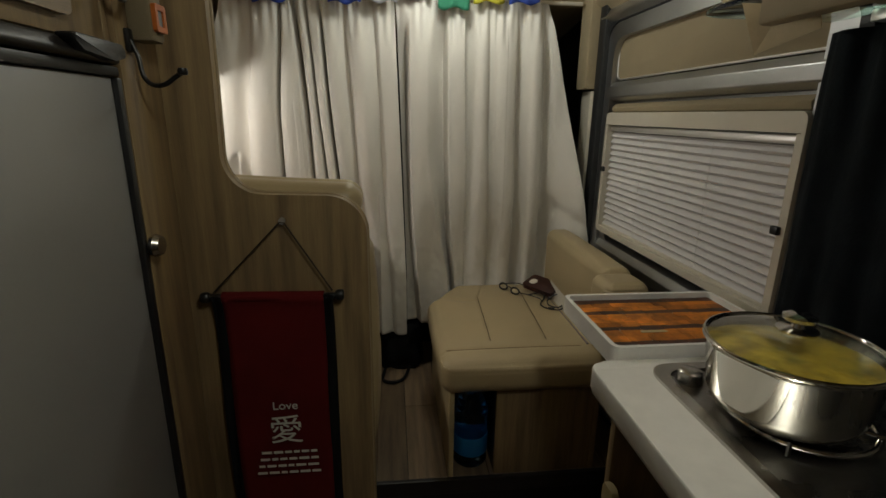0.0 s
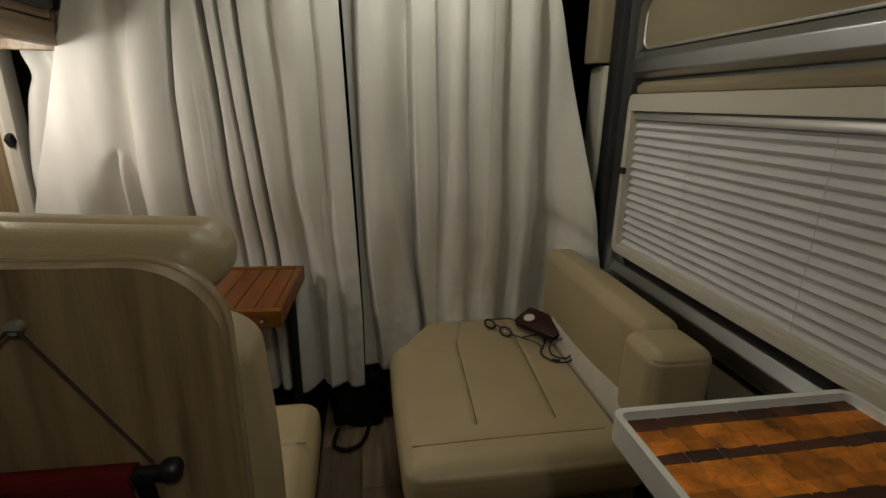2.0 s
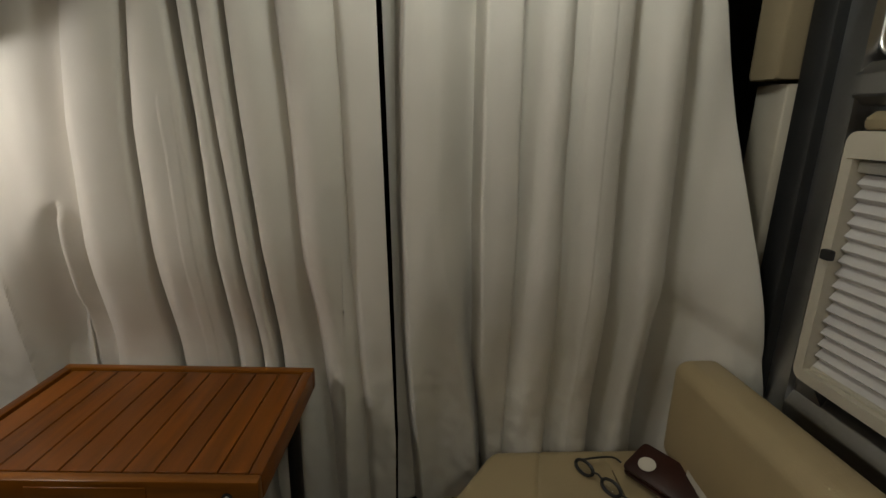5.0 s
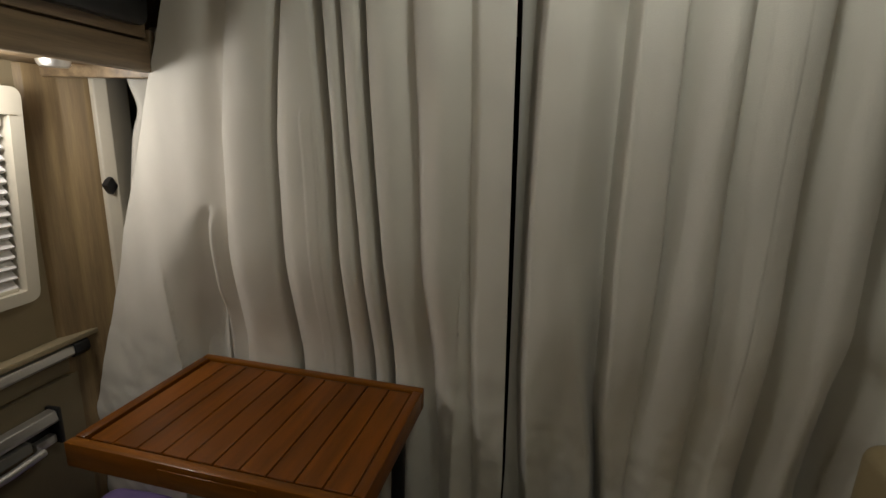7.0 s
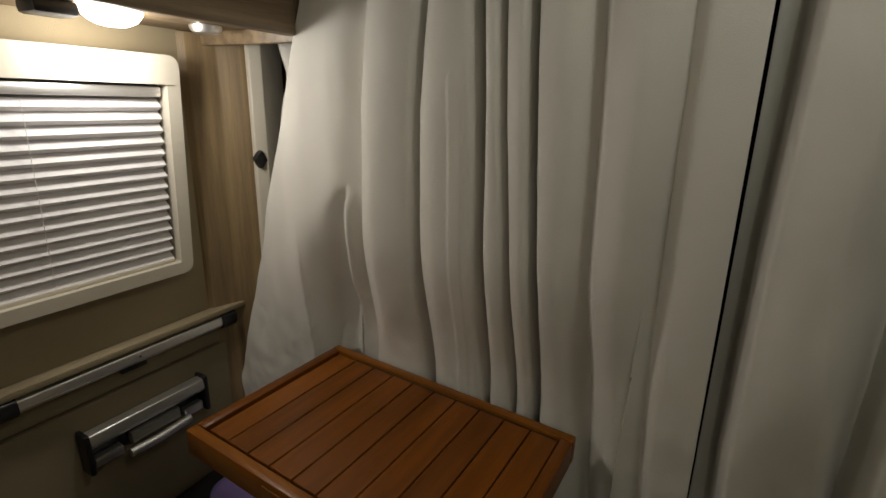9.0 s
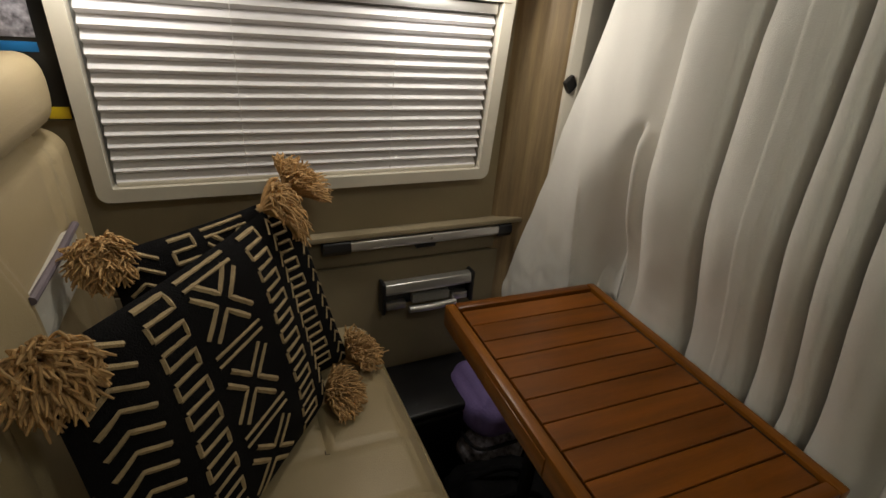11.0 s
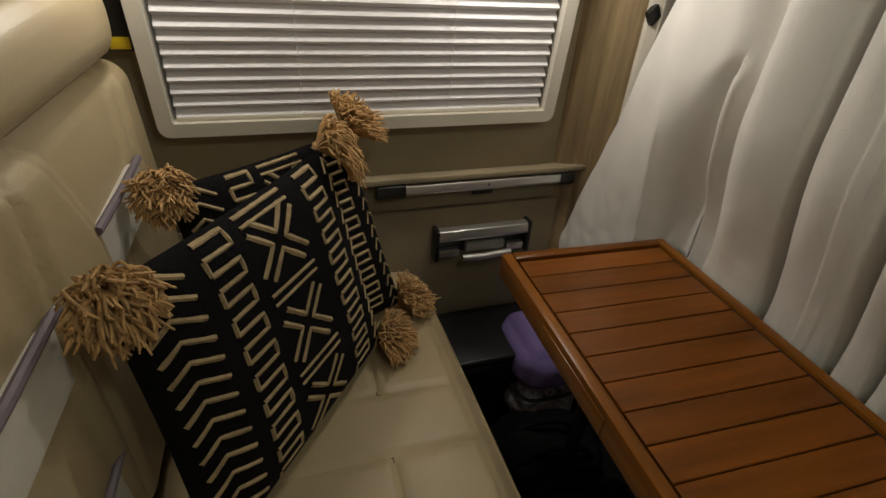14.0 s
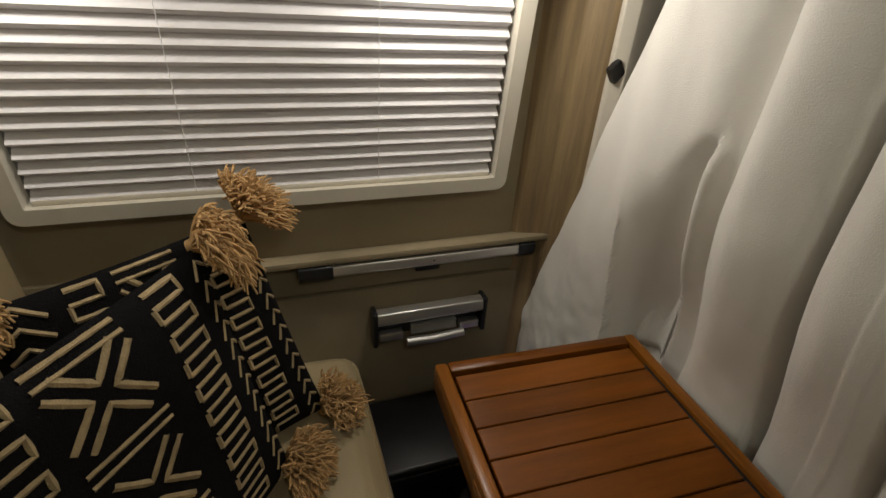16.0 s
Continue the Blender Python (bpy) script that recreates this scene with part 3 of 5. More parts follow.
bm, rows = curtain("cab_curtain", -0.51, 0.089, -0.80, 0.120, LEFT_FOLDS, 2.565, 2.585, hem_left, 1.05, 640, 1.3)
for row in rows:
    for i, v in enumerate(row):
        x, z, s = v.co.x, v.co.z, i / (len(row) - 1)
        # a swag where the cloth is caught between table and wall
        if z < 1.13:
            k = ease(1.115, 1.06, z)
            down = max(0.0, 1.10 - z)
            d = -0.507 - 0.02 * down - x
            if d > 0:
                v.co.y += (0.045 + 0.05 * down) * k * (1 - math.exp(-d / 0.007)) * math.exp(-(d / (0.016 + 0.30 * down)) ** 2) * ease(0.45, 0.75, z) * ease(0.0, 0.10, s)
            else:
                v.co.y -= 0.014 * k * math.exp(-((d + 0.006) / 0.010) ** 2) * ease(0.86, 0.94, z)
            v.co.y += 0.014 * ease(1.10, 0.95, z) * ease(0.885, 0.92, z) * math.exp(-((x + 0.484) / 0.012) ** 2)
        if -0.62 < x < 0.02:
            k = ease(1.05, 0.77, z) * ease(-0.64, -0.57, x) * ease(0.06, -0.04, x)
            v.co.y += 0.046 * k
def seam_band(rows, line, half, z0, z1):
    """Raise a stitched double layer of cloth along a line of the panel."""
    for row in rows:
        for v in row:
            if z0 < v.co.z < z1:
                d = abs(v.co.x - along(line, v.co.z))
                v.co.y -= 0.0014 * ease(half + 0.002, half - 0.001, d) * (1 + 0.5 * noise.noise((v.co.z * 40, line[0][1], 2)))


seam_band(rows, [(1.66, -0.290), (1.2, -0.272), (0.79, -0.262), (0.3, -0.25)], 0.009, 0.4, 1.3)
left_cloth = part("cab_curtain", close_cloth(bm, rows), "curtain")
tagged(left_cloth, "off-white cotton curtain panel closing off the cab", "curtain", "cab curtains")
left_cloth.modifiers.new("thick", "SOLIDIFY").thickness = 0.0015

bm, rows = curtain("cab_curtain", 0.093, 0.655, 0.125, 0.860, RIGHT_FOLDS, 2.545, 2.565, hem_right, 0.8, 480, 4.1)
for row in rows:
    for v in row:
        x, z = v.co.x, v.co.z
        a, b, c = along(TUCK, z), along(RIDGE, z), along(VALLEY, z)
        deep = 0.085 * ease(1.66, 1.45, z)
        if x < b:
            v.co.y += deep * 0.8 * ease(a + 0.010, a - 0.012, x)
        elif x < c:
            v.co.y += deep * ease(b, c, x)
        else:
            v.co.y += deep * math.exp(-((x - c) / 0.006) ** 2)
        v.co.y += 0.055 * ease(1.0, 0.56, z) * ease(0.15, 0.24, x) * ease(0.84, 0.74, x)
        v.co.y += 0.03 * ease(0.64, 0.69, x) * ease(0.80, 0.74, x) * ease(1.0, 0.84, z)
        d = z - (0.92 - (x - 0.70) * 0.64)
        v.co.y += 0.014 * math.exp(-(d / (0.022 if d > 0 else 0.045)) ** 2) * ease(0.68, 0.71, x) * ease(0.87, 0.81, x)
        v.co.y -= (0.075 + 0.02 * ease(1.1, 0.9, z)) * ease(0.70, 0.83, x) * ease(1.45, 1.0, z)
seam_band(rows, [(1.66, 0.485), (1.2, 0.492), (0.8, 0.500), (0.3, 0.505)], 0.020, 0.4, 1.6)
right_cloth = part("cab_curtain", close_cloth(bm, rows), "curtain")
tagged(right_cloth, "off-white cotton curtain panel hanging behind the side seat", "curtain", "cab curtains")
right_cloth.modifiers.new("thick", "SOLIDIFY").thickness = 0.0015
bm = bmesh.new()
rows = []
for j in range(61):
    z = 1.46 - 0.75 * j / 60
    left = -0.735 - 0.04 * ease(1.3, 1.0, z) + 0.018 * math.exp(-((z - 1.30) / 0.04) ** 2)
    rows.append([bm.verts.new((left + 0.24 * i / 40, 2.672 + 0.012 * math.sin(i * 0.5 + z * 3) + 0.006 * noise.noise((i * 0.2, z * 5, 3)), z)) for i in range(41)])
side_cloth = part("cab_curtain", close_cloth(bm, rows), "curtain")
tagged(side_cloth, "narrow off-white curtain strip gathered against the door post", "curtain", "cab curtains")
side_cloth.modifiers.new("thick", "SOLIDIFY").thickness = 0.0015
rod = part("curtain_rail", tube([(-0.80, 2.575, 1.662), (0.79, 2.575, 1.662)], 0.008, 10), "ivory")
tagged(rod, "thin ivory curtain rail under the cab header", "curtain rail")


def bunting():
    b = thing("bunting", (0.05, 2.52, 1.66), "string of small coloured cloth prayer flags above curtain", "bunting")
    x0, x1 = -0.55, 0.66
    part("cord", tube([(x0 + (x1 - x0) * k / 20, 2.515, 1.728 - 0.02 * math.sin(math.pi * k / 20)) for k in range(21)], 0.002, 6), "print", b)
    kinds = ["flag_red", "flag_blue", "flag_yellow", "flag_blue", "flag_white", "flag_red", "flag_green", "flag_yellow", "flag_blue"]
    for k, kind in enumerate(kinds):
        xa = -0.52 + k * 0.127
        xb = xa + 0.112
        bm = bmesh.new()
        rws = []
        for j in range(9):
            f = j / 8
            rws.append([bm.verts.new((xa + (xb - xa) * i / 10, 2.508 + 0.006 * math.sin(i * 1.3 + k * 2) * f + 0.004 * f, 1.720 - (0.085 + 0.018 * math.sin(k * 2.3)) * f - 0.006 * math.sin(i * 0.9 + k) * f)) for i in range(11)])
        close_cloth(bm, rws)
        flag = part("flag", bm, kind, b, kind.split("_")[1] + " cloth flag")
        flag.modifiers.new("thick", "SOLIDIFY").thickness = 0.001


bunting()


# ---- left bench: wooden back panel, padded back, seat ----
PANEL = [(-0.36, 0.0), (0.023, 0.0), (0.023, 1.0)]
PANEL += [(0.023 - 0.075 * (1 - math.cos(a)), 1.035 + 0.073 * math.sin(a)) for a in [math.pi / 2 * k / 10 for k in range(11)]]
PANEL += [(-0.15, 1.110)]
PANEL += [(-0.165 - 0.066 * math.sin(a), 1.182 - 0.071 * math.cos(a)) for a in [math.pi / 2 * k / 10 for k in range(11)]]
PANEL += [(-0.229, 1.30), (-0.224, 1.865), (-0.36, 1.865)]
bench = thing("bench_seat", (-0.42, 1.9, 0.0), "two-person beige vinyl bench seat with oak-look back panel", "seat")
part("back_panel", slab(PANEL, "xz", 1.562, 1.598, 0.002), "wood_v", bench, "oak laminate panel with a curved top")
edge_line = [(x, 1.585, z) for x, z in PANEL[1:-1]]
part("edge_trim", tube(edge_line, 0.0036, 10), "bead", bench, "shiny tan edge moulding")


def seat_shape(co, n):
    if n.z > 0.5:
        x, y = co.x, co.y
        g = groove(x + 0.483) + groove(x + 0.362)
        if not -0.483 < x < -0.362:
            g += groove(y - 2.032)
        g += 0.6 * groove(y - 2.172, 0.003, 0.003)
        co.z -= g
        if y > 2.04:
            co.z -= 0.006 * ((y - 2.04) / 0.15) ** 2
    return co


part("seat_cushion", cushion(-0.868, 0.025, 1.70, 2.205, 0.43, 0.562, 0.045, 0.006, 110, seat_shape), "leather", bench, "padded beige vinyl seat with stitched seams")
for a, b in (((-0.483, 1.80), (-0.483, 2.16)), ((-0.362, 1.80), (-0.362, 2.16)), ((-0.86, 2.032), (-0.483, 2.032)), ((-0.362, 2.032), (0.01, 2.032))):
    line = [Vector(a).lerp(Vector(b), k / 24) for k in range(25)]
    zs = [0.562 + 0.006 * (1 - ((q.x + 0.4215) / 0.4465) ** 2) * (1 - ((q.y - 1.9525) / 0.2525) ** 2) - 0.0058 - (0.006 * ((q.y - 2.04) / 0.15) ** 2 if q.y > 2.04 else 0) for q in line]
    part("seam", tube([(q.x, q.y, z) for q, z in zip(line, zs)], 0.0014, 5), "thread", bench, "stitched seam")
part("seat_box", bx(-0.868, 0.010, 1.60, 2.10, 0.141, 0.432, 0.004), "wood_v", bench, "oak laminate seat box")
part("seat_box_low", bx(-0.868, 0.010, 1.60, 1.915, 0.0, 0.139, 0.002), "wood_v", bench)


def back_shape(co, n):
    f = (co.z - 0.60) / 0.45
    if n.y > 0.4:
        x = co.x
        g = 0
        for c0, c1 in ((-0.745, -0.505), (-0.368, -0.128)):
            e0, e1 = c0 - 0.25 * max(0, co.z - 0.914), c1 + 0.40 * max(0, co.z - 0.914)
            g += groove(x - e0, 0.007, 0.008) + groove(x - e1, 0.007, 0.008)
            if e0 < x < e1:
                co.y -= 0.016 * min(1, (x - e0) / 0.030, (e1 - x) / 0.030)
        co.y -= g
    co.y -= 0.012 * (f - 0.5)
    co.z -= 0.028 * ease(-0.14, 0.03, co.x) * ease(0.85, 1.04, co.z)
    return co


part("back_cushion", cushion(-0.862, 0.028, 1.60, 1.710, 0.565, 1.040, 0.034, 0.012, 110, back_shape), "leather", bench, "padded beige vinyl backrest with two recessed panels")


def roll_shape(co, n):
    if n.y > 0.0 or n.z > 0.3:
        for d in (0.0, 0.014):
            co -= n * groove((co.y - 1.655 - d), 0.0030, 0.0040)
    # worn flatter towards the aisle
    co.z += 0.034 * ease(0.0, -0.75, co.x) * ease(1.053, 1.116, co.z)
    return co


part("head_roll", cushion(-0.815, 0.008, 1.598, 1.712, 1.053, 1.122, 0.030, 0.004, 90, roll_shape), "leather", bench, "rounded beige vinyl head roll with double stitching")
for c0, c1 in ((-0.743, -0.508), (-0.366, -0.131)):
    for z0, z1 in ((0.838, 0.910), (0.620, 0.702)):
        part("insert", slab(rounded([(c0, z0), (c1, z0), (c1 - 0.003, z1), (c0 + 0.003, z1)], 0.006), "xz", 1.660, 1.709, 0.004), "white", bench, "white vinyl insert")
        part("piping", tube([(c0 + 0.002, 1.711, z1 + 0.003), ((c0 + c1) / 2, 1.712, z1 + 0.002), (c1 - 0.002, 1.711, z1 + 0.003)], 0.0055, 8), "purple_pipe", bench, "mauve piping")


for c, side in ((-0.745, -0.25), (-0.505, 0.40), (-0.368, -0.25), (-0.128, 0.40)):
    pts = []
    for k in range(25):
        z = 0.61 + 0.40 * k / 24
        x = c + side * max(0, z - 0.914)
        swell = 0.012 * (1 - ((x + 0.417) / 0.445) ** 2) * (1 - ((z - 0.8075) / 0.2425) ** 2)
        pts.append((x, 1.710 + swell - 0.012 * ((z - 0.60) / 0.45 - 0.5) - 0.0105, z))
    part("seam", tube(pts, 0.0018, 5), "thread", bench, "stitched seam")
part("joint_line", tube([(-0.80, 1.670, 1.047), (-0.4, 1.672, 1.047), (-0.06, 1.670, 1.047)], 0.009, 6), "thread", bench, "dark joint under the head roll")


# ---- hanging scroll on the panel ----
def scroll():
    s = thing("wall_scroll", (-0.155, 1.55, 0.5), "dark red cloth hanging scroll with white writing on panel", "scroll")
    part("top_rod", tube([(-0.279, 1.550, 0.918), (-0.034, 1.550, 0.915)], 0.0065, 12), "black", s, "black wooden rod")
    for x in (-0.281, -0.032):
        part("rod_knob", lathe([(0.0, -0.008), (0.008, -0.008), (0.0105, -0.004), (0.0105, 0.005), (0.008, 0.008), (0.0, 0.008)], (x, 1.550, 0.917), 16, axis="x"), "black", s)

    def sheet(x0, x1, yo, bow):
        bm = bmesh.new()
        rws = []
        for j in range(41):
            f = j / 40
            z = 0.922 - 0.60 * f
            rws.append([bm.verts.new((x0 + (x1 - x0) * i / 16, yo - 0.010 * math.exp(-f * 30) + 0.003 * math.sin(f * 9 + i * 0.3) - 0.002 * f, z)) for i in range(17)])
        return close_cloth(bm, rws)
    for nm, x0, x1, yo, m_, lab in (("cloth", -0.250, -0.062, 1.548, "red", "dark red brocade"), ("border", -0.268, -0.249, 1.5495, "blackcloth", "black cloth border"),
                                    ("border", -0.063, -0.044, 1.5495, "blackcloth", "black cloth border")):
        ob = part(nm, sheet(x0, x1, yo, 0), m_, s, lab)
        ob.modifiers.new("thick", "SOLIDIFY").thickness = 0.0012
    part("sleeve", tube([(-0.250, 1.550, 0.9178), (-0.062, 1.550, 0.9155)], 0.0100, 14), "red", s, "red cloth sleeve round the rod")
    part("hanging_cord", tube([(-0.266, 1.550, 0.926), (-0.136, 1.553, 1.060), (-0.128, 1.553, 1.060), (-0.046, 1.550, 0.926)], 0.0016, 6), "cord", s, "thin brown cord")
    part("bottom_rod", tube([(-0.279, 1.548, 0.320), (-0.034, 1.548, 0.320)], 0.0065, 12), "black", s, "black wooden rod")

    def words(text, x, z, size, shear=0.0):
        cu = bpy.data.curves.new("writing", "FONT")
        cu.body, cu.size, cu.align_x, cu.extrude, cu.shear = text, size, "CENTER", 0.0003, shear
        tmp = bpy.data.objects.new("writing_tmp", cu)
        scene.collection.objects.link(tmp)
        me = bpy.data.meshes.new_from_object(tmp.evaluated_get(bpy.context.evaluated_depsgraph_get()))
        bpy.data.objects.remove(tmp)
        me.transform(Matrix.Translation((x, 1.5400, z)) @ Matrix.Rotation(radians(90), 4, "X"))
        b2 = bmesh.new()
        b2.from_mesh(me)
        bpy.data.meshes.remove(me)
        part("writing", b2, "print", s, "cream printed writing", False)
    words("Love", -0.150, 0.676, 0.026)
    words("\u611b", -0.151, 0.603, 0.070)
    for k in range(4):
        z = 0.572 - k * 0.0165
        half = 0.056 + 0.004 * k
        x = -0.148 - half
        while x < -0.148 + half - 0.01:
            w = random.uniform(0.008, 0.022)
            part("printed_word", bx(x, min(x + w, -0.148 + half), 1.5397, 1.5403, z, z + 0.0055, 0), "print", s, "small illegible cream word", False)
            x += w + 0.004


scroll()
hook_pin = part("wall_pin", lathe([(0.0, 0.0), (0.006, 0.0), (0.006, 0.008), (0.0, 0.010)], (-0.132, 1.553, 1.062), 12, axis="y"), "alu")
tagged(hook_pin, "small metal pin holding the scroll cord", "pin")


# ---- side seat by the sliding door ----
def side_seat():
    s = thing("side_seat", (0.48, 2.2, 0.14), "beige vinyl side seat on an oak-look box", "seat")

    def top(co, n):
        if n.z > 0.5:
            x, y = co.x, co.y
            if y > 2.03:
                co.z -= groove(x - (0.377 + (y - 2.03) * 0.06), 0.0045, 0.004) + groove(x - (0.560 + (y - 2.03) * 0.06), 0.0045, 0.004)
            co.z -= 0.8 * groove(y - 1.985, 0.004, 0.0025) * (1 if x < 0.66 else 0)
            if y < 2.03:
                co.z -= 0.010 * ((2.03 - y) / 0.13) ** 2
            co.z -= 0.35 * groove((x - 0.30) * 0.5 + (y - 2.40) * 0.87, 0.02, 0.01) if y > 2.36 and x < 0.6 else 0
        if n.y < -0.4:
            co.y += 0.5 * groove(co.z - 0.527, 0.003, 0.003)
        if co.y > 2.40:
            co.x += 0.72 * (co.y - 2.40) * max(0, min(1, (0.50 - co.x) / 0.29))
        return co

    part("seat_cushion", cushion(0.208, 0.735, 1.905, 2.590, 0.445, 0.562, 0.042, 0.007, 110, top), "leather", s, "padded beige vinyl cushion with stitched seams")
    for a, b in (((0.377, 2.03), (0.405, 2.50)), ((0.560, 2.03), (0.588, 2.50)), ((0.23, 1.985), (0.655, 1.985))):
        line = [Vector(a).lerp(Vector(b), k / 24) for k in range(25)]
        pts = []
        for q in line:
            z = 0.562 + 0.007 * (1 - ((q.x - 0.4715) / 0.2635) ** 2) * (1 - ((q.y - 2.2475) / 0.3425) ** 2) - (0.0030 if a[1] == 2.03 else 0.0026)
            pts.append((q.x, q.y, z))
        part("seam", tube(pts, 0.0017, 5), "thread" if a[1] == 2.03 else "stitch", s, "stitched seam")
    part("box_front", bx(0.384, 0.700, 1.938, 1.956, 0.14, 0.452, 0.002), "wood_v", s, "oak laminate front")
    part("box_side", bx(0.236, 0.252, 1.934, 2.56, 0.14, 0.452, 0.002), "strip", s, "pale edge strip")
    part("box_back", bx(0.252, 0.700, 2.54, 2.56, 0.14, 0.452, 0.002), "wood_v", s)
    part("niche_side", bx(0.384, 0.40, 1.957, 2.539, 0.14, 0.452, 0.002), "black", s)
    part("box_wall_side", bx(0.70, 0.716, 1.938, 2.56, 0.0, 0.452, 0.002), "wood_v", s)

    def lean(co, n):
        if n.x < -0.4:
            co.x += 0.6 * groove(co.y - 1.985, 0.004, 0.004)
        return co
    part("backrest", cushion(0.700, 0.800, 1.975, 2.535, 0.585, 0.812, 0.030, 0.006, 70, lean), "leather", s, "padded beige vinyl backrest")

    def cap(co, n):
        if n.y < -0.3 or n.z > 0.4:
            co -= n * (groove(co.z - 0.785, 0.002, 0.002) if n.y < -0.3 else 0)
        return co
    part("arm_roll", cushion(0.664, 0.796, 1.866, 1.986, 0.620, 0.803, 0.026, 0.004, 30, cap), "leather", s, "padded end of the backrest with stitched edge")
    part("white_strip", slab(rounded([(0.690, 0.556), (0.703, 0.556), (0.710, 0.632), (0.698, 0.632)], 0.004), "xz", 1.99, 2.42, 0.003), "white", s, "white vinyl strip between seat and back")
    part("strip_piping", tube([(0.681, 1.99, 0.562), (0.681, 2.56, 0.562)], 0.004, 6), "purple_pipe", s)
    part("wall_bracket", bx(0.80, 0.862, 1.95, 2.5, 0.60, 0.66, 0.004), "rubber", s)


side_seat()


def bottle():
    b = thing("water_bottle", (0.318, 2.03, 0.14), "large blue-tinted plastic water bottle with blue label", "bottle")
    prof = [(0.0, 0.0), (0.050, 0.0), (0.056, 0.008)]
    for k in range(9):
        z = 0.02 + k * 0.02
        prof += [(0.056, z), (0.0535, z + 0.008), (0.056, z + 0.016)]
    prof += [(0.054, 0.20), (0.040, 0.235), (0.018, 0.255), (0.016, 0.275), (0.0, 0.275)]
    part("bottle", lathe(prof, (0.318, 2.02, 0.141), 32), "water", b)
    part("label", lathe([(0.0572, 0.045), (0.0576, 0.047), (0.0576, 0.108), (0.0572, 0.110)], (0.318, 2.02, 0.141), 32), "label_blue", b, "bright blue paper label")
    part("cap", lathe([(0.0, 0.262), (0.019, 0.262), (0.019, 0.284), (0.017, 0.286), (0.0, 0.286)], (0.318, 2.02, 0.141), 24), "label_blue", b, "blue screw cap")


bottle()


# ---- things on the side seat ----
def spectacles():
    s = thing("spectacles", (0.545, 2.42, 0.565), "black-framed reading glasses lying on the side seat", "glasses")
    c0, c1 = Vector((0.522, 2.490, 0.574)), Vector((0.556, 2.432, 0.574))
    d = (c1 - c0).normalized()
    up = Vector((0.35, 0.2, 0.9)).normalized()
    for c in (c0, c1):
        loop = [c + d * 0.022 * math.cos(a) + up * 0.012 * math.sin(a) for a in [2 * math.pi * k / 20 for k in range(20)]]
        loop = [p + Vector((0, 0, 0.006)) for p in loop]
        part("rim", tube(loop, 0.0036, 6, True), "black", s)
        bm = bmesh.new()
        bm.faces.new([bm.verts.new(p) for p in loop])
        g = bmesh.ops.extrude_face_region(bm, geom=bm.faces[:])
        bmesh.ops.translate(bm, verts=[v for v in g["geom"] if isinstance(v, bmesh.types.BMVert)], vec=(0.001, 0.0005, 0.001))
        part("lens", bm, "glass", s)
    mid = (c0 + c1) / 2 + Vector((0, 0, 0.010))
    part("bridge", tube([mid - d * 0.011, mid + Vector((0, 0, 0.004)), mid + d * 0.011], 0.0022, 6), "black", s)
    for a, q in ((c0 - d * 0.024, Vector((0.10, 0.01, 0))), (c1 + d * 0.024, Vector((0.07, -0.075, 0)))):
        p0 = a + Vector((0, 0, 0.006))
        part("temple", tube(curve([p0, p0 + q * 0.5 + Vector((-0.004, 0, 0.003)), p0 + q * 0.85, p0 + q + Vector((0, -0.012, -0.005))], 6), 0.0022, 6), "black", s)


spectacles()


def phone_case():
    s = thing("phone_wallet", (0.645, 2.42, 0.565), "dark maroon leather phone wallet with round white sticker", "phone case")
    u, v = Vector((0.50, -0.80, 0.0)).normalized(), Vector((0.80, 0.50, 0.30)).normalized()
    w = u.cross(v)
    w = w if w.z > 0 else -w
    c = Vector((0.668, 2.430, 0.600))

    def plate(du, dv, dw0, dw1, r):
        pts = rounded([(-du, -dv), (du, -dv), (du, dv), (-du, dv)], r)
        bm = slab(pts, "xy", dw0, dw1, 0.002)
        for vt in bm.verts:
            vt.co = c + u * vt.co.x + v * vt.co.y + w * vt.co.z
        return bm
    part("back_cover", plate(0.076, 0.040, -0.010, -0.003, 0.010), "maroon", s)
    part("phone", plate(0.070, 0.035, -0.003, 0.005, 0.008), "black", s)
    part("front_cover", plate(0.076, 0.040, 0.005, 0.010, 0.010), "maroon", s)
    bm = lathe([(0.0, 0.010), (0.017, 0.010), (0.017, 0.0112), (0.0, 0.0112)], (0, 0, 0), 28)
    for vt in bm.verts:
        vt.co = c + u * (vt.co.x - 0.042) + v * (vt.co.y - 0.005) + w * vt.co.z
    part("sticker", bm, "print", s, "round white sticker")


phone_case()


def cable():
    s = thing("charging_cable", (0.66, 2.30, 0.565), "tangled thin black charging cable on the side seat", "cable")
    a = [(0.655, 2.36, 0.575), (0.625, 2.31, 0.570), (0.64, 2.265, 0.571), (0.68, 2.25, 0.572), (0.715, 2.28, 0.585), (0.700, 2.33, 0.60), (0.66, 2.33, 0.582), (0.65, 2.29, 0.574), (0.68, 2.262, 0.576), (0.708, 2.29, 0.59), (0.69, 2.36, 0.60), (0.64, 2.39, 0.585), (0.60, 2.405, 0.572)]
    part("wire", tube(curve(a, 8), 0.0027, 6), "black", s)
    part("plug", tube([(0.640, 2.265, 0.573), (0.660, 2.254, 0.574)], 0.0042, 8), "black", s)
    part("plug", tube([(0.655, 2.36, 0.578), (0.660, 2.38, 0.582)], 0.0042, 8), "black", s)


cable()


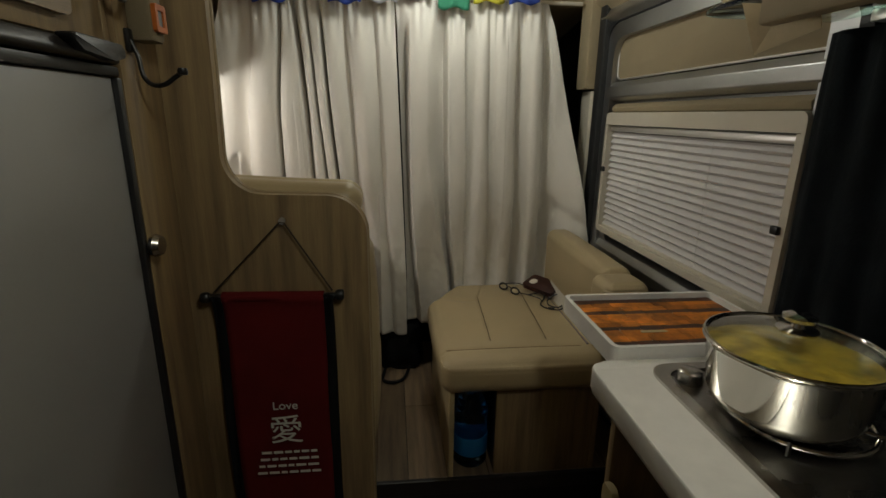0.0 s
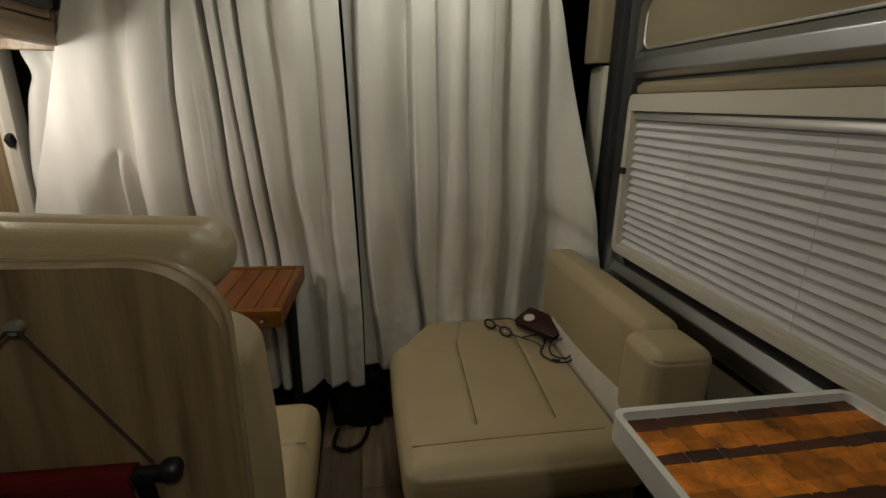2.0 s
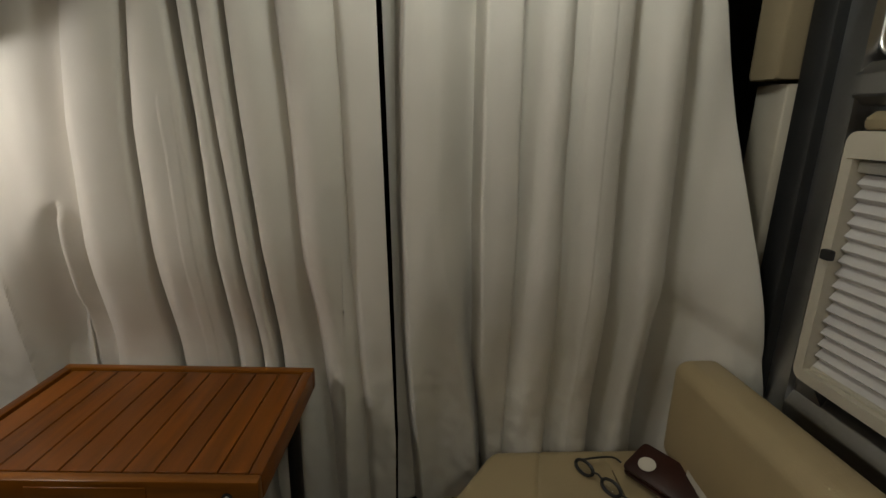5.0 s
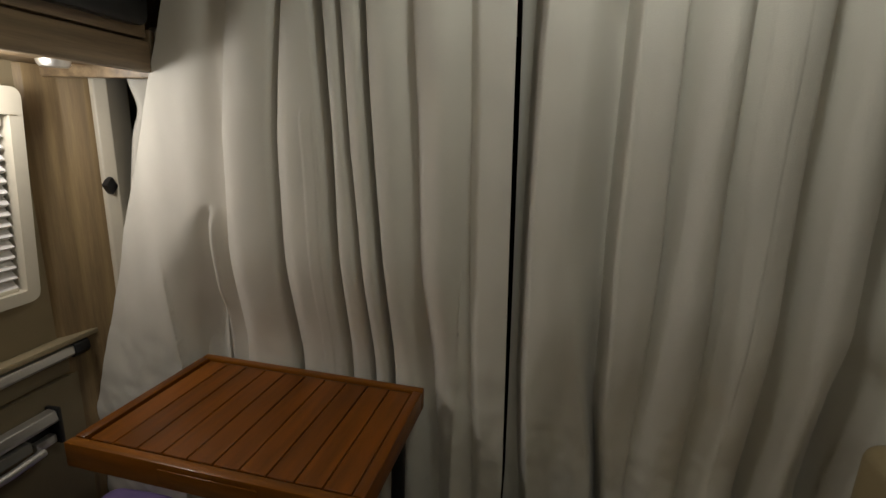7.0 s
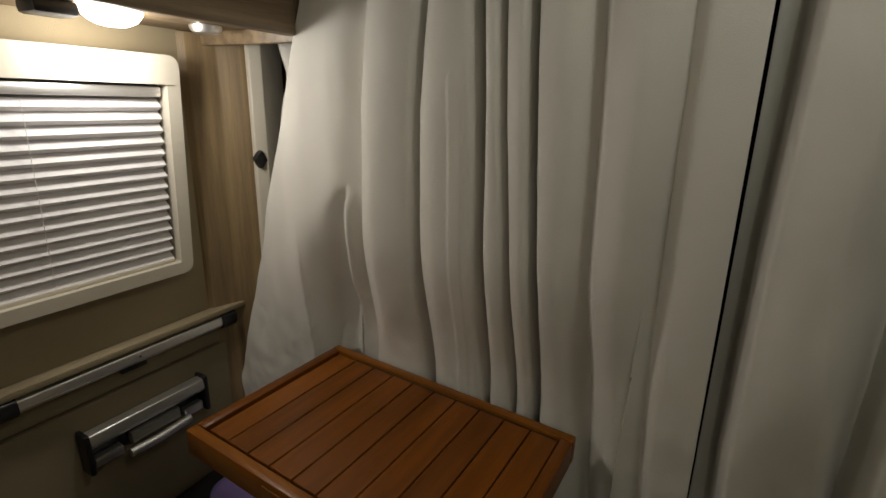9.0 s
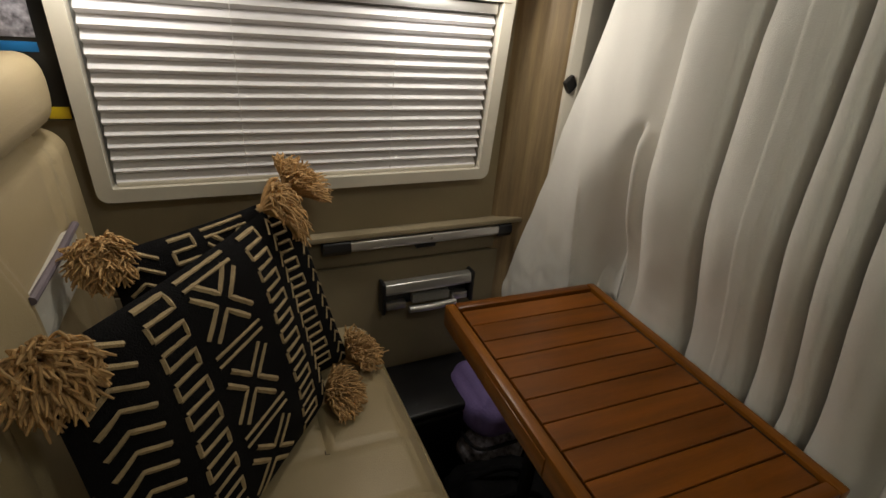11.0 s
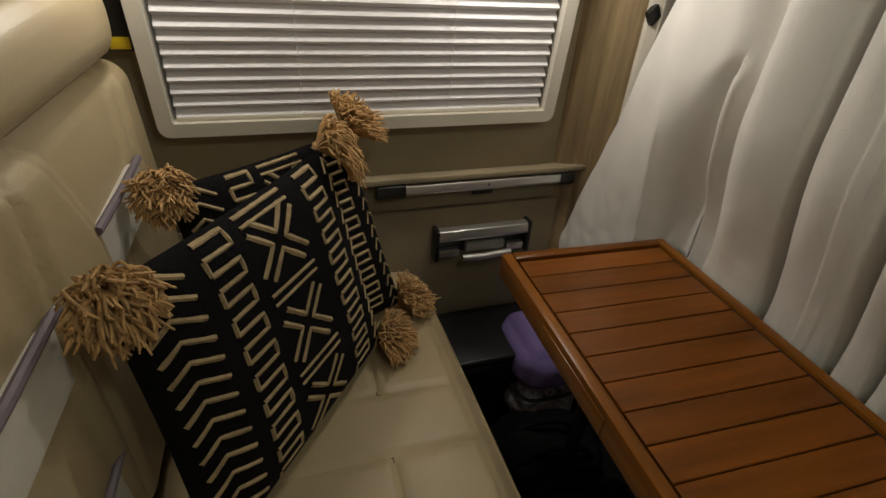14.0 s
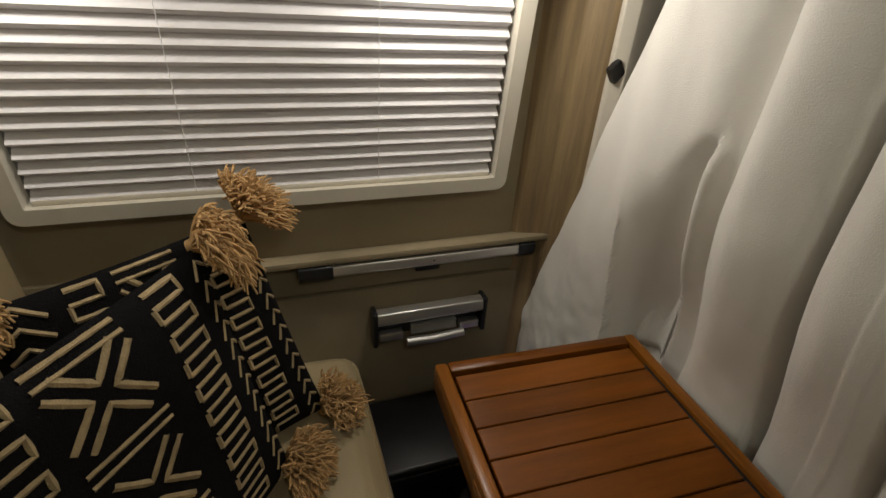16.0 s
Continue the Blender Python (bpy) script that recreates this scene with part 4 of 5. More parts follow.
# ---- folding tray table ----
def tray_table():
    t = thing("tray_table", (-0.31, 2.43, 0.14), "slatted brown bamboo tray table on a black metal stand", "table")
    x0, x1, y0, y1, z = -0.562, -0.050, 2.262, 2.597, 0.765
    t.rotation_euler.z = radians(-2.7)
    n = 10
    bx0, bx1, by0, by1 = x0 + 0.027, x1 - 0.0205, y0 + 0.023, y1 - 0.026
    for k in range(n):
        a = bx0 + (bx1 - bx0) * k / n
        b = bx0 + (bx1 - bx0) * (k + 1) / n
        part("slat", bx(a + 0.0010, b - 0.0010, by0, by1, z - 0.014, z - 0.0022, 0.0012, 1), "teak", t)
    part("under_board", bx(bx0, bx1, by0, by1, z - 0.020, z - 0.015, 0), "black", t)
    part("front_rail", bx(x0, x1, y0, y0 + 0.019, z - 0.045, z, 0.0035), "teak_x", t, "lighter bamboo edge")
    part("back_rail", bx(x0, x1, y1 - 0.018, y1, z - 0.045, z, 0.0035), "teak_x", t)
    part("back_lip", bx(x0 + 0.06, x1 - 0.03, y1 - 0.0255, y1 - 0.0185, z - 0.012, z - 0.006, 0.001), "black", t)
    for a in (x0, x1 - 0.020):
        part("side_rail", bx(a, a + 0.020, y0 + 0.0195, y1 - 0.0185, z - 0.045, z, 0.0035), "teak", t)
    part("drawer_front", bx(x0 + 0.18, x1 - 0.16, y0 - 0.002, y0 + 0.002, z - 0.040, z - 0.010, 0.001), "teak_x", t)
    part("hinge_pin", lathe([(0.0, -0.004), (0.004, -0.004), (0.004, 0.002), (0.0, 0.002)], (x1 - 0.045, y0 - 0.001, z - 0.026), 12, axis="y"), "alu", t, "small steel pin")
    part("hinge_hole", lathe([(0.0, -0.001), (0.008, -0.001), (0.008, 0.001), (0.0, 0.001)], (x1 - 0.045, y0 - 0.0005, z - 0.026), 16, axis="y"), "black", t)
    part("stand_frame", bx(x0 + 0.03, x1 - 0.03, y0 + 0.03, y1 - 0.03, z - 0.062, z - 0.046, 0.004), "black", t, "black metal frame")
    for xx, yy in ((-0.425, 2.42), (-0.085, 2.54)):
        part("leg", tube([(xx, yy, z - 0.06), (xx, yy, 0.15)], 0.014, 12), "black", t, "black metal post")
        part("foot", bx(xx - 0.02, xx + 0.02, 2.27, 2.58, 0.141, 0.165, 0.006), "black", t)


tray_table()


# ---- left wall fittings ----
def grab_rail():
    r = thing("grab_rail", (-0.85, 2.35, 0.76), "aluminium rail with black end caps below the ledge", "rail")
    part("bar", slab(rounded([(-0.862, 0.752), (-0.846, 0.752), (-0.838, 0.760), (-0.840, 0.778), (-0.862, 0.780)], 0.004), "xz", 2.165, 2.545, 0.001), "alu", r)
    for a, b in ((2.105, 2.166), (2.544, 2.580)):
        part("end_cap", slab(rounded([(-0.862, 0.749), (-0.843, 0.749), (-0.835, 0.760), (-0.837, 0.781), (-0.862, 0.783)], 0.004), "xz", a, b, 0.003), "black", r, "black plastic end cap")
    part("button", bx(-0.8390, -0.8365, 2.357, 2.362, 0.766, 0.771, 0.0008), "steel", r)
    part("catch", bx(-0.862, -0.846, 2.325, 2.375, 0.741, 0.751, 0.002), "black", r)


grab_rail()


def table_bracket():
    r = thing("table_bracket", (-0.85, 2.36, 0.6), "folded aluminium table bracket with black ends on wall", "bracket")
    part("back_plate", bx(-0.858, -0.850, 2.245, 2.470, 0.590, 0.655, 0.002), "black", r)
    part("top_rail", slab(rounded([(-0.850, 0.632), (-0.828, 0.632), (-0.824, 0.640), (-0.828, 0.660), (-0.850, 0.662)], 0.004), "xz", 2.246, 2.472, 0.001), "alu", r, "shiny aluminium rail")
    for a in (2.236, 2.472):
        part("end_cap", bx(-0.858, -0.824, a, a + 0.010, 0.580, 0.665, 0.003), "black", r, "black end cap")
    for a, b in ((2.250, 2.300), (2.425, 2.470)):
        part("lower_rail", bx(-0.850, -0.832, a, b, 0.586, 0.606, 0.003), "alu", r, "aluminium lip")
    part("hinge_plate", bx(-0.846, -0.828, 2.315, 2.415, 0.598, 0.622, 0.003), "grey", r)
    part("handle", tube([(-0.822, 2.305, 0.587), (-0.820, 2.36, 0.586), (-0.822, 2.43, 0.589)], 0.009, 12), "alu", r, "round aluminium handle")


table_bracket()


def overhead_left():
    c = thing("overhead_cabinet", (-0.73, 2.08, 1.37), "oak-look overhead cabinet above the dinette window", "cabinet")
    part("body", bx(-0.868, -0.612, 1.60, 2.572, 1.376, 1.868, 0.003), "wood_h", c)
    part("light_rail", bx(-0.614, -0.592, 1.60, 2.574, 1.362, 1.418, 0.004), "wood_h", c, "lower oak rail")
    for a, b in ((1.605, 2.085), (2.09, 2.57)):
        d = part("door", bx(-0.611, -0.594, a, b, 1.422, 1.80, 0.004), "wood_h", c, "flat oak door")
        sub("handle", bx(-0.596, -0.586, (a + b) / 2 - 0.05, (a + b) / 2 + 0.05, 1.44, 1.455, 0.003), "black", d, "black pull")
    part("end_moulding", bx(-0.868, -0.592, 2.5745, 2.590, 1.352, 1.44, 0.004), "wood_h", c)


overhead_left()


def control_panel():
    c = thing("control_panel", (-0.58, 2.42, 1.44), "black electrical control panel on the overhead cabinet", "control panel")
    part("plate", slab(rounded([(2.26, 1.440), (2.555, 1.440), (2.555, 1.545), (2.26, 1.545)], 0.02), "yz", -0.594, -0.574, 0.004), "black", c)
    part("display", bx(-0.5745, -0.572, 2.40, 2.45, 1.475, 1.525, 0.001), "grey", c, "grey display")
    part("dial", lathe([(0.0, 0.0), (0.016, 0.0), (0.014, 0.010), (0.0, 0.011)], (-0.574, 2.32, 1.50), 24, axis="x"), "steel", c, "chrome dial")
    for k in range(3):
        part("switch", bx(-0.5745, -0.570, 2.475 + k * 0.024, 2.492 + k * 0.024, 1.48, 1.52, 0.002), "iron", c, "black rocker switch")


control_panel()


def reading_lamp(y):
    r = thing("reading_lamp", (-0.735, y - 0.005, 1.37), "lit oval white lamp under the overhead cabinet", "lamp", "reading lamps")
    prof = [(0.0, -0.028), (0.025, -0.026), (0.045, -0.018), (0.056, -0.006), (0.058, 0.0), (0.0, 0.0)]
    bm = lathe(prof, (0, 0, 0), 32)
    for v in bm.verts:
        v.co = Vector((-0.735 + v.co.x * 0.55, y + v.co.y * 0.76, 1.3755 + v.co.z * 0.85))
    dome = part("cover", bm, "lamp", r, "glowing white cover")
    dome.visible_shadow = False
    part("switch", bx(-0.765, -0.715, y - 0.105, y - 0.050, 1.356, 1.3755, 0.006), "black", r, "black switch housing")


reading_lamp(2.350)
reading_lamp(1.805)
spot = lathe([(0.0, -0.012), (0.022, -0.012), (0.026, -0.006), (0.027, 0.0), (0.0, 0.0)], (-0.742, 2.508, 1.375), 28)
tagged(part("puck_light", spot, "alu"), "unlit round silver spot light under cabinet", "lamp")


def window_wire():
    w = thing("lamp_wire", (-0.80, 1.95, 1.30), "thin black wire with small plug above the blind", "wire")
    pts = [(-0.78, 1.885, 1.378), (-0.785, 1.915, 1.330), (-0.790, 1.97, 1.295), (-0.792, 2.03, 1.285), (-0.790, 2.075, 1.298), (-0.785, 2.090, 1.345)]
    part("wire", tube(curve(pts, 8), 0.0022, 6), "black", w)
    part("plug", bx(-0.796, -0.776, 2.080, 2.102, 1.330, 1.377, 0.003), "black", w)


window_wire()

for nm, yy, xx in (("ceiling_light", 2.26, 0.26), ("ceiling_light", 0.72, 0.32)):
    lt = thing(nm, (xx, yy, 1.86), "round flush ceiling light with white cover, switched on", "lamp", "ceiling lights")
    part("bezel", lathe([(0.085, 0.0), (0.099, -0.002), (0.101, 0.012), (0.085, 0.012)], (xx, yy, 1.857), 40), "ivory", lt)
    part("diffuser", lathe([(0.0, 0.004), (0.085, 0.004), (0.085, 0.010), (0.0, 0.010)], (xx, yy, 1.857), 40), "lamp", lt)


# ---- cushions on the bench ----
def pillow(name, tl, tr, br, bl, thick, label, tassels):
    tl, tr, br, bl = Vector(tl), Vector(tr), Vector(br), Vector(bl)
    c = (tl + tr + br + bl) / 4
    eu = (tr - tl + br - bl) / 2
    ev = (br - tr + bl - tl) / 2
    w, h = eu.length, ev.length
    eu.normalize()
    ev.normalize()
    nn = ev.cross(eu).normalized()
    if nn.x < 0:
        nn = -nn
    p = thing(name, c, label, "cushion", "patterned cushions")

    def surf(u, v, side, lift=0.0):
        a, b = 2 * u - 1, 2 * v - 1
        pin = 1 - 0.03 * (1 - b * b) * abs(a) ** 3
        pin2 = 1 - 0.03 * (1 - a * a) * abs(b) ** 3
        full = (max(0.0, (1 - a ** 4)) ** 0.6) * (max(0.0, (1 - b ** 4)) ** 0.6)
        wob = 0.005 * noise.noise((u * 4, v * 4, w * 10)) * (1 - abs(a) ** 4) * (1 - abs(b) ** 4)
        uu, vv = 0.5 + a * pin / 2, 0.5 + b * pin2 / 2
        flat = (tl * (1 - uu) + tr * uu) * (1 - vv) + (bl * (1 - uu) + br * uu) * vv
        return flat + nn * (side * ((thick[0] if side > 0 else thick[1]) * full + lift) + wob)
    bm = bmesh.new()
    n = 40
    for side in (1, -1):
        g = [[bm.verts.new(surf(i / n, j / n, side)) for i in range(n + 1)] for j in range(n + 1)]
        close_cloth(bm, g)
    bmesh.ops.remove_doubles(bm, verts=bm.verts, dist=0.0004)
    part("cover", bm, "pillow", p, "black woven cotton cover")

    def stroke(pts, half=0.0105):
        """A raised stitched line through (u, v) points on the front."""
        q = [Vector(a) for a in pts]
        dense = [q[0]]
        for a, b in zip(q, q[1:]):
            k = max(1, int((b - a).length / 0.016))
            dense += [a + (b - a) * (s + 1) / k for s in range(k)]
        em = bmesh.new()
        rws = []
        for i, d in enumerate(dense):
            a, b = dense[max(0, i - 1)], dense[min(len(dense) - 1, i + 1)]
            t = (b - a).normalized()
            s = Vector((-t.y, t.x)) * half * (1 + 0.25 * noise.noise((d.x * 60, d.y * 60, i)))
            e0, e1 = d + s, d - s
            ok = [min(0.995, max(0.005, e)) for e in (e0.x, e0.y, e1.x, e1.y)]
            m0 = (ok[0] + ok[2]) / 2, (ok[1] + ok[3]) / 2
            rws.append([em.verts.new(surf(ok[0], ok[1], 1, 0.0008)), em.verts.new(surf(*m0, 1, 0.0030)), em.verts.new(surf(ok[2], ok[3], 1, 0.0008))])
        close_cloth(em, rws)
        part("embroidered_line", em, "yarn", p)

    def meander(u0, u1, step, half):
        v, pts, flip = 0.02, [], False
        while v < 0.98:
            pts += [(u0, v), (u1, v)] if not flip else [(u1, v), (u0, v)]
            v += step
            flip = not flip
        for k in range(0, len(pts) - 3, 4):
            stroke(pts[k:k + 4], half)
            if k + 4 < len(pts):
                stroke([pts[k + 3], pts[k + 4]], half)
    # herringbone, key band, crossed arrows, key band, herringbone
    v = 0.02
    while v < 0.97:
        stroke([(0.040, v + 0.040), (0.105, v), (0.195, v + 0.055)], 0.0085)
        v += 0.070
    v = 0.03
    while v < 0.96:
        stroke([(0.918, v + 0.055), (0.950, v), (0.982, v + 0.03)], 0.007)
        v += 0.075
    meander(0.262, 0.372, 0.053, 0.0088)
    meander(0.745, 0.855, 0.047, 0.0085)
    for m in (0.165, 0.505, 0.840):
        for du, dv in ((1, 0), (-1, 0), (0, 1), (0, -1)):
            k0 = Vector((0.540 + du * 0.033, m + dv * 0.033))
            ends = [k0 + Vector((du * 0.080 - dv * s * 0.080, dv * 0.082 + du * s * 0.082)) for s in (1, -1)]
            ends = [Vector((e.x, min(0.98, max(0.02, e.y)))) for e in ends]
            stroke([ends[0], k0, ends[1]], 0.0098)
    for m in (0.018, 0.318, 0.655):
        for o in (0.0, 0.036):
            stroke([(0.425, m + o), (0.655, m + o)], 0.0070)
    rnd = random.Random(sum(map(ord, name)) + int(w * 1000))
    for corner, way, size, droop, fan in tassels:
        bm = bmesh.new()
        out = Vector(way).normalized()
        at = surf(*corner, 1) - out * 0.004
        side = out.cross(Vector((0.3, 0.2, 1))).normalized()
        third = out.cross(side)
        for k in range(420):
            # strands spread as a mop: evenly round the axis, the outer ones bent over most
            r = math.sqrt((k + 0.5) / 420) * fan
            a = k * 2.39996 + rnd.gauss(0, 0.25)
            d = (out + (side * math.cos(a) + third * math.sin(a)) * r).normalized()
            ln = size * rnd.uniform(0.72, 1.05)
            p0 = at + (side * math.cos(a) + third * math.sin(a)) * 0.006 * r
            p1 = p0 + d * ln * 0.45
            p2 = p0 + d * ln * 0.82 + Vector((rnd.gauss(0, 0.003), rnd.gauss(0, 0.003), -droop * 0.45))
            p3 = p0 + d * ln * 0.95 + Vector((rnd.gauss(0, 0.005), rnd.gauss(0, 0.005), -droop * rnd.uniform(0.85, 1.25)))
            for q in (p1, p2, p3):
                q.z = max(q.z, 0.574 + rnd.random() * 0.012)
                q.y = max(q.y, 1.716) if q.x < 0 and q.z < 1.03 else q.y
            tube(curve([p0, p1, p2, p3], 2), 0.0019, 5, False, bm, [1, 1, 1, 1, 1, 0.9, 0.6])
        tube([at - out * 0.006, at + out * 0.010], 0.011, 12, False, bm)
        part("tassel", bm, "tassel", p, "fluffy tan yarn tassel")
    return p


pillow("throw_cushion", (-0.628, 1.762, 0.908), (-0.765, 2.035, 0.935), (-0.700, 2.125, 0.580), (-0.545, 1.800, 0.580), (0.035, 0.045),
       "black cushion with cream pattern leaning in the corner",
       [((0.0, 0.0), (0.45, 0.02, 0.20), 0.050, 0.014, 1.2), ((1.0, 0.0), (-0.02, 0.65, 0.70), 0.076, 0.008, 1.35), ((1.0, 1.0), (0.1, 0.6, 0.5), 0.074, 0.010, 1.2)])
pillow("throw_cushion", (-0.352, 1.748, 0.933), (-0.675, 1.985, 0.940), (-0.600, 2.060, 0.580), (-0.267, 1.795, 0.580), (0.036, 0.036),
       "black cushion with cream tribal pattern and tan tassels",
       [((0.02, 0.01), (0.40, 0.30, 0.10), 0.051, 0.017, 1.3), ((1.0, 0.0), (0.05, 0.75, 0.35), 0.072, 0.026, 1.15), ((1.0, 1.0), (0.35, 0.75, 0.45), 0.076, 0.012, 1.2)])

packet = thing("food_packet", (-0.83, 1.71, 1.0), "dark printed food packet with yellow label beside head roll", "packet")
part("body", bx(-0.868, -0.846, 1.640, 1.722, 1.048, 1.270, 0.004), "iron", packet, "dark printed packet")
part("pale_panel", bx(-0.8455, -0.844, 1.650, 1.700, 1.170, 1.262, 0.0005), "lace", packet, "pale printed panel")
part("blue_band", bx(-0.8455, -0.844, 1.650, 1.700, 1.150, 1.164, 0.0005), "label_blue", packet, "blue printed band")
part("yellow_label", bx(-0.8455, -0.8435, 1.690, 1.719, 1.052, 1.070, 0.0005), "yellow", packet, "yellow label")


# ---- floor clutter before the bench ----
def soft_bag(name, at, size, material, label, category, lumps=0.25):
    bm = bmesh.new()
    bmesh.ops.create_icosphere(bm, subdivisions=4, radius=1)
    for v in bm.verts:
        k = 1 + lumps * noise.noise(v.co * 1.7 + Vector(at) * 9) + 0.08 * noise.noise(v.co * 6)
        p = Vector([math.copysign(abs(q) ** 0.7, q) for q in v.co]) * k
        v.co = Vector((at[0] + p.x * size[0], at[1] + p.y * size[1], max(0.141, at[2] + p.z * size[2])))
    ob = part(name, bm, material)
    return tagged(ob, label, category)


case = thing("storage_case", (-0.76, 2.36, 0.14), "black plastic case standing on the floor by wall", "case")
part("body", bx(-0.852, -0.665, 2.225, 2.50, 0.141, 0.370, 0.012, 3), "black", case)
part("lid", bx(-0.855, -0.662, 2.222, 2.503, 0.372, 0.395, 0.008, 3), "black", case)
part("handle", tube(curve([(-0.70, 2.505, 0.36), (-0.685, 2.53, 0.37), (-0.66, 2.525, 0.36), (-0.655, 2.505, 0.34)], 6), 0.006, 8), "black", case)
bag = thing("cloth_bag", (-0.64, 2.5, 0.14), "lilac cloth pouch with grey patterned lower band", "bag")
part("body", cushion(-0.80, -0.60, 2.41, 2.56, 0.30, 0.43, 0.05, 0.012, 20), "lilac", bag)
part("band", cushion(-0.79, -0.585, 2.40, 2.565, 0.20, 0.30, 0.045, 0.01, 20), "lace", bag, "grey and white patterned band")
part("binding", tube([(p.x, p.y, 0.300) for p in rounded([(-0.795, 2.402), (-0.59, 2.402), (-0.59, 2.565), (-0.795, 2.565)], 0.05)], 0.005, 6, True), "black", bag, "black binding")
part("base", bx(-0.78, -0.60, 2.42, 2.55, 0.141, 0.21, 0.01), "blackcloth", bag)
ruck = soft_bag("rucksack", (-0.50, 2.42, 0.20), (0.10, 0.13, 0.10), "blackcloth", "black nylon rucksack lying under the tray table", "bag")
for off in (-0.035, 0.035):
    sub("strap", tube(curve([(-0.50 + off, 2.31, 0.19), (-0.50 + off, 2.33, 0.27), (-0.49 + off, 2.40, 0.315), (-0.48 + off, 2.48, 0.30), (-0.47 + off, 2.545, 0.20)], 6), 0.008, 8), "blackcloth", ruck, "black webbing strap")
sub("pocket", cushion(-0.545, -0.445, 2.285, 2.34, 0.150, 0.235, 0.02, 0.006, 14), "blackcloth", ruck, "black front pocket")
sub("zip_pull", tube([(-0.49, 2.283, 0.222), (-0.488, 2.281, 0.200)], 0.003, 6), "alu", ruck, "small metal zip pull")
soft_bag("boot_bag", (-0.30, 2.47, 0.18), (0.12, 0.11, 0.07), "blackcloth", "black cloth bag under the tray table", "bag", 0.4)
soft_bag("shoulder_bag", (0.10, 2.70, 0.24), (0.10, 0.09, 0.13), "blackcloth", "black shoulder bag standing behind the curtain", "bag", 0.35)
strap = part("bag_strap", tube(curve([(0.03, 2.60, 0.16), (0.02, 2.53, 0.15), (0.06, 2.50, 0.15), (0.11, 2.53, 0.15), (0.14, 2.60, 0.17)], 8), 0.007, 8), "blackcloth")
tagged(strap, "black webbing strap lying on the floor", "strap")
soft_bag("cab_seat_base", (-0.45, 2.95, 0.30), (0.22, 0.18, 0.20), "blackcloth", "dark base of the driver's seat behind curtain", "seat", 0.1)
soft_bag("cab_seat_base", (0.50, 2.95, 0.30), (0.22, 0.18, 0.20), "blackcloth", "dark base of the passenger's seat behind curtain", "seat", 0.1)
card = thing("key_card", (-0.62, 2.30, 0.4), "small white printed card on the black case", "card")
part("card", bx(-0.70, -0.655, 2.455, 2.485, 0.3955, 0.397, 0), "print", card)


# ---- galley ----
def counter():
    k = tagged(part("worktop", slab(rounded([(0.403, -1.2), (0.403, 1.378), (0.88, 1.378), (0.88, -1.2)], [0, 0.030, 0.004, 0]), "xy", 0.806, 0.848, 0.005), "counter"),
               "white solid-surface galley worktop with rounded corner", "worktop")
    c = thing("galley_cabinet", (0.65, 0.7, 0.0), "oak-look galley cabinet with open dark shelf", "cabinet")
    part("end_panel", bx(0.445, 0.87, 1.335, 1.352, 0.0, 0.805, 0.002), "wood_v", c, "oak laminate end panel")
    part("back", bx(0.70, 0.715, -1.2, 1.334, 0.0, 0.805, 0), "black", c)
    part("bottom", bx(0.445, 0.699, -1.2, 1.334, 0.05, 0.07, 0), "wood_h", c)
    part("shelf", bx(0.452, 0.699, 0.80, 1.334, 0.44, 0.456, 0.002), "strip", c, "pale shelf")
    part("front", bx(0.430, 0.446, -1.2, 0.80, 0.05, 0.80, 0.003), "wood_v", c, "oak laminate drawer front")
    part("shelf_lip", slab(rounded([(0.80, 0.44), (1.334, 0.44), (1.334, 0.640), (1.30, 0.640), (1.26, 0.52), (0.80, 0.50)], 0.01), "yz", 0.434, 0.448, 0.003), "strip", c, "pale curved shelf lip")


counter()


def hob():
    h = thing("gas_hob", (0.66, 1.1, 0.848), "stainless steel gas hob set in the white worktop", "hob")
    pts = rounded([(0.492, 0.62), (0.492, 1.352), (0.85, 1.352), (0.85, 0.62)], 0.045)
    ins = rounded([(0.512, 0.64), (0.512, 1.332), (0.83, 1.332), (0.83, 0.64)], 0.04)
    part("rim", ring(pts, ins, "xy", 0.8482, 0.8535, 0.002), "hobsteel", h, "polished steel rim")
    part("pan", slab(ins, "xy", 0.8482, 0.8498, 0), "hobdark", h, "steel drip pan")
    for cy in (1.19, 0.83):
        part("burner", lathe([(0.0, 0.0), (0.045, 0.0), (0.045, 0.006), (0.030, 0.011), (0.0, 0.011)], (0.625, cy, 0.850), 32), "iron", h, "black burner cap")
        part("trivet_ring", tube([(0.625 + 0.088 * math.cos(a), cy + 0.088 * math.sin(a), 0.862) for a in [2 * math.pi * q / 40 for q in range(40)]], 0.0035, 8, True), "steel", h, "round wire pan support")
        for q in range(4):
            a = math.pi / 4 + q * math.pi / 2
            part("trivet_arm", tube([(0.625 + r * math.cos(a), cy + r * math.sin(a), z) for r, z in ((0.098, 0.851), (0.092, 0.866), (0.035, 0.866))], 0.003, 6), "steel", h)
    part("knob", lathe([(0.0, 0.0), (0.020, 0.0), (0.018, 0.018), (0.014, 0.021), (0.0, 0.021)], (0.540, 1.300, 0.850), 24), "hobsteel", h, "steel control knob")
    part("tap_plate", slab(rounded([(0.530, 0.94), (0.555, 0.94), (0.555, 1.02), (0.530, 1.02)], 0.008), "xy", 0.850, 0.862, 0.002), "steel", h)


hob()


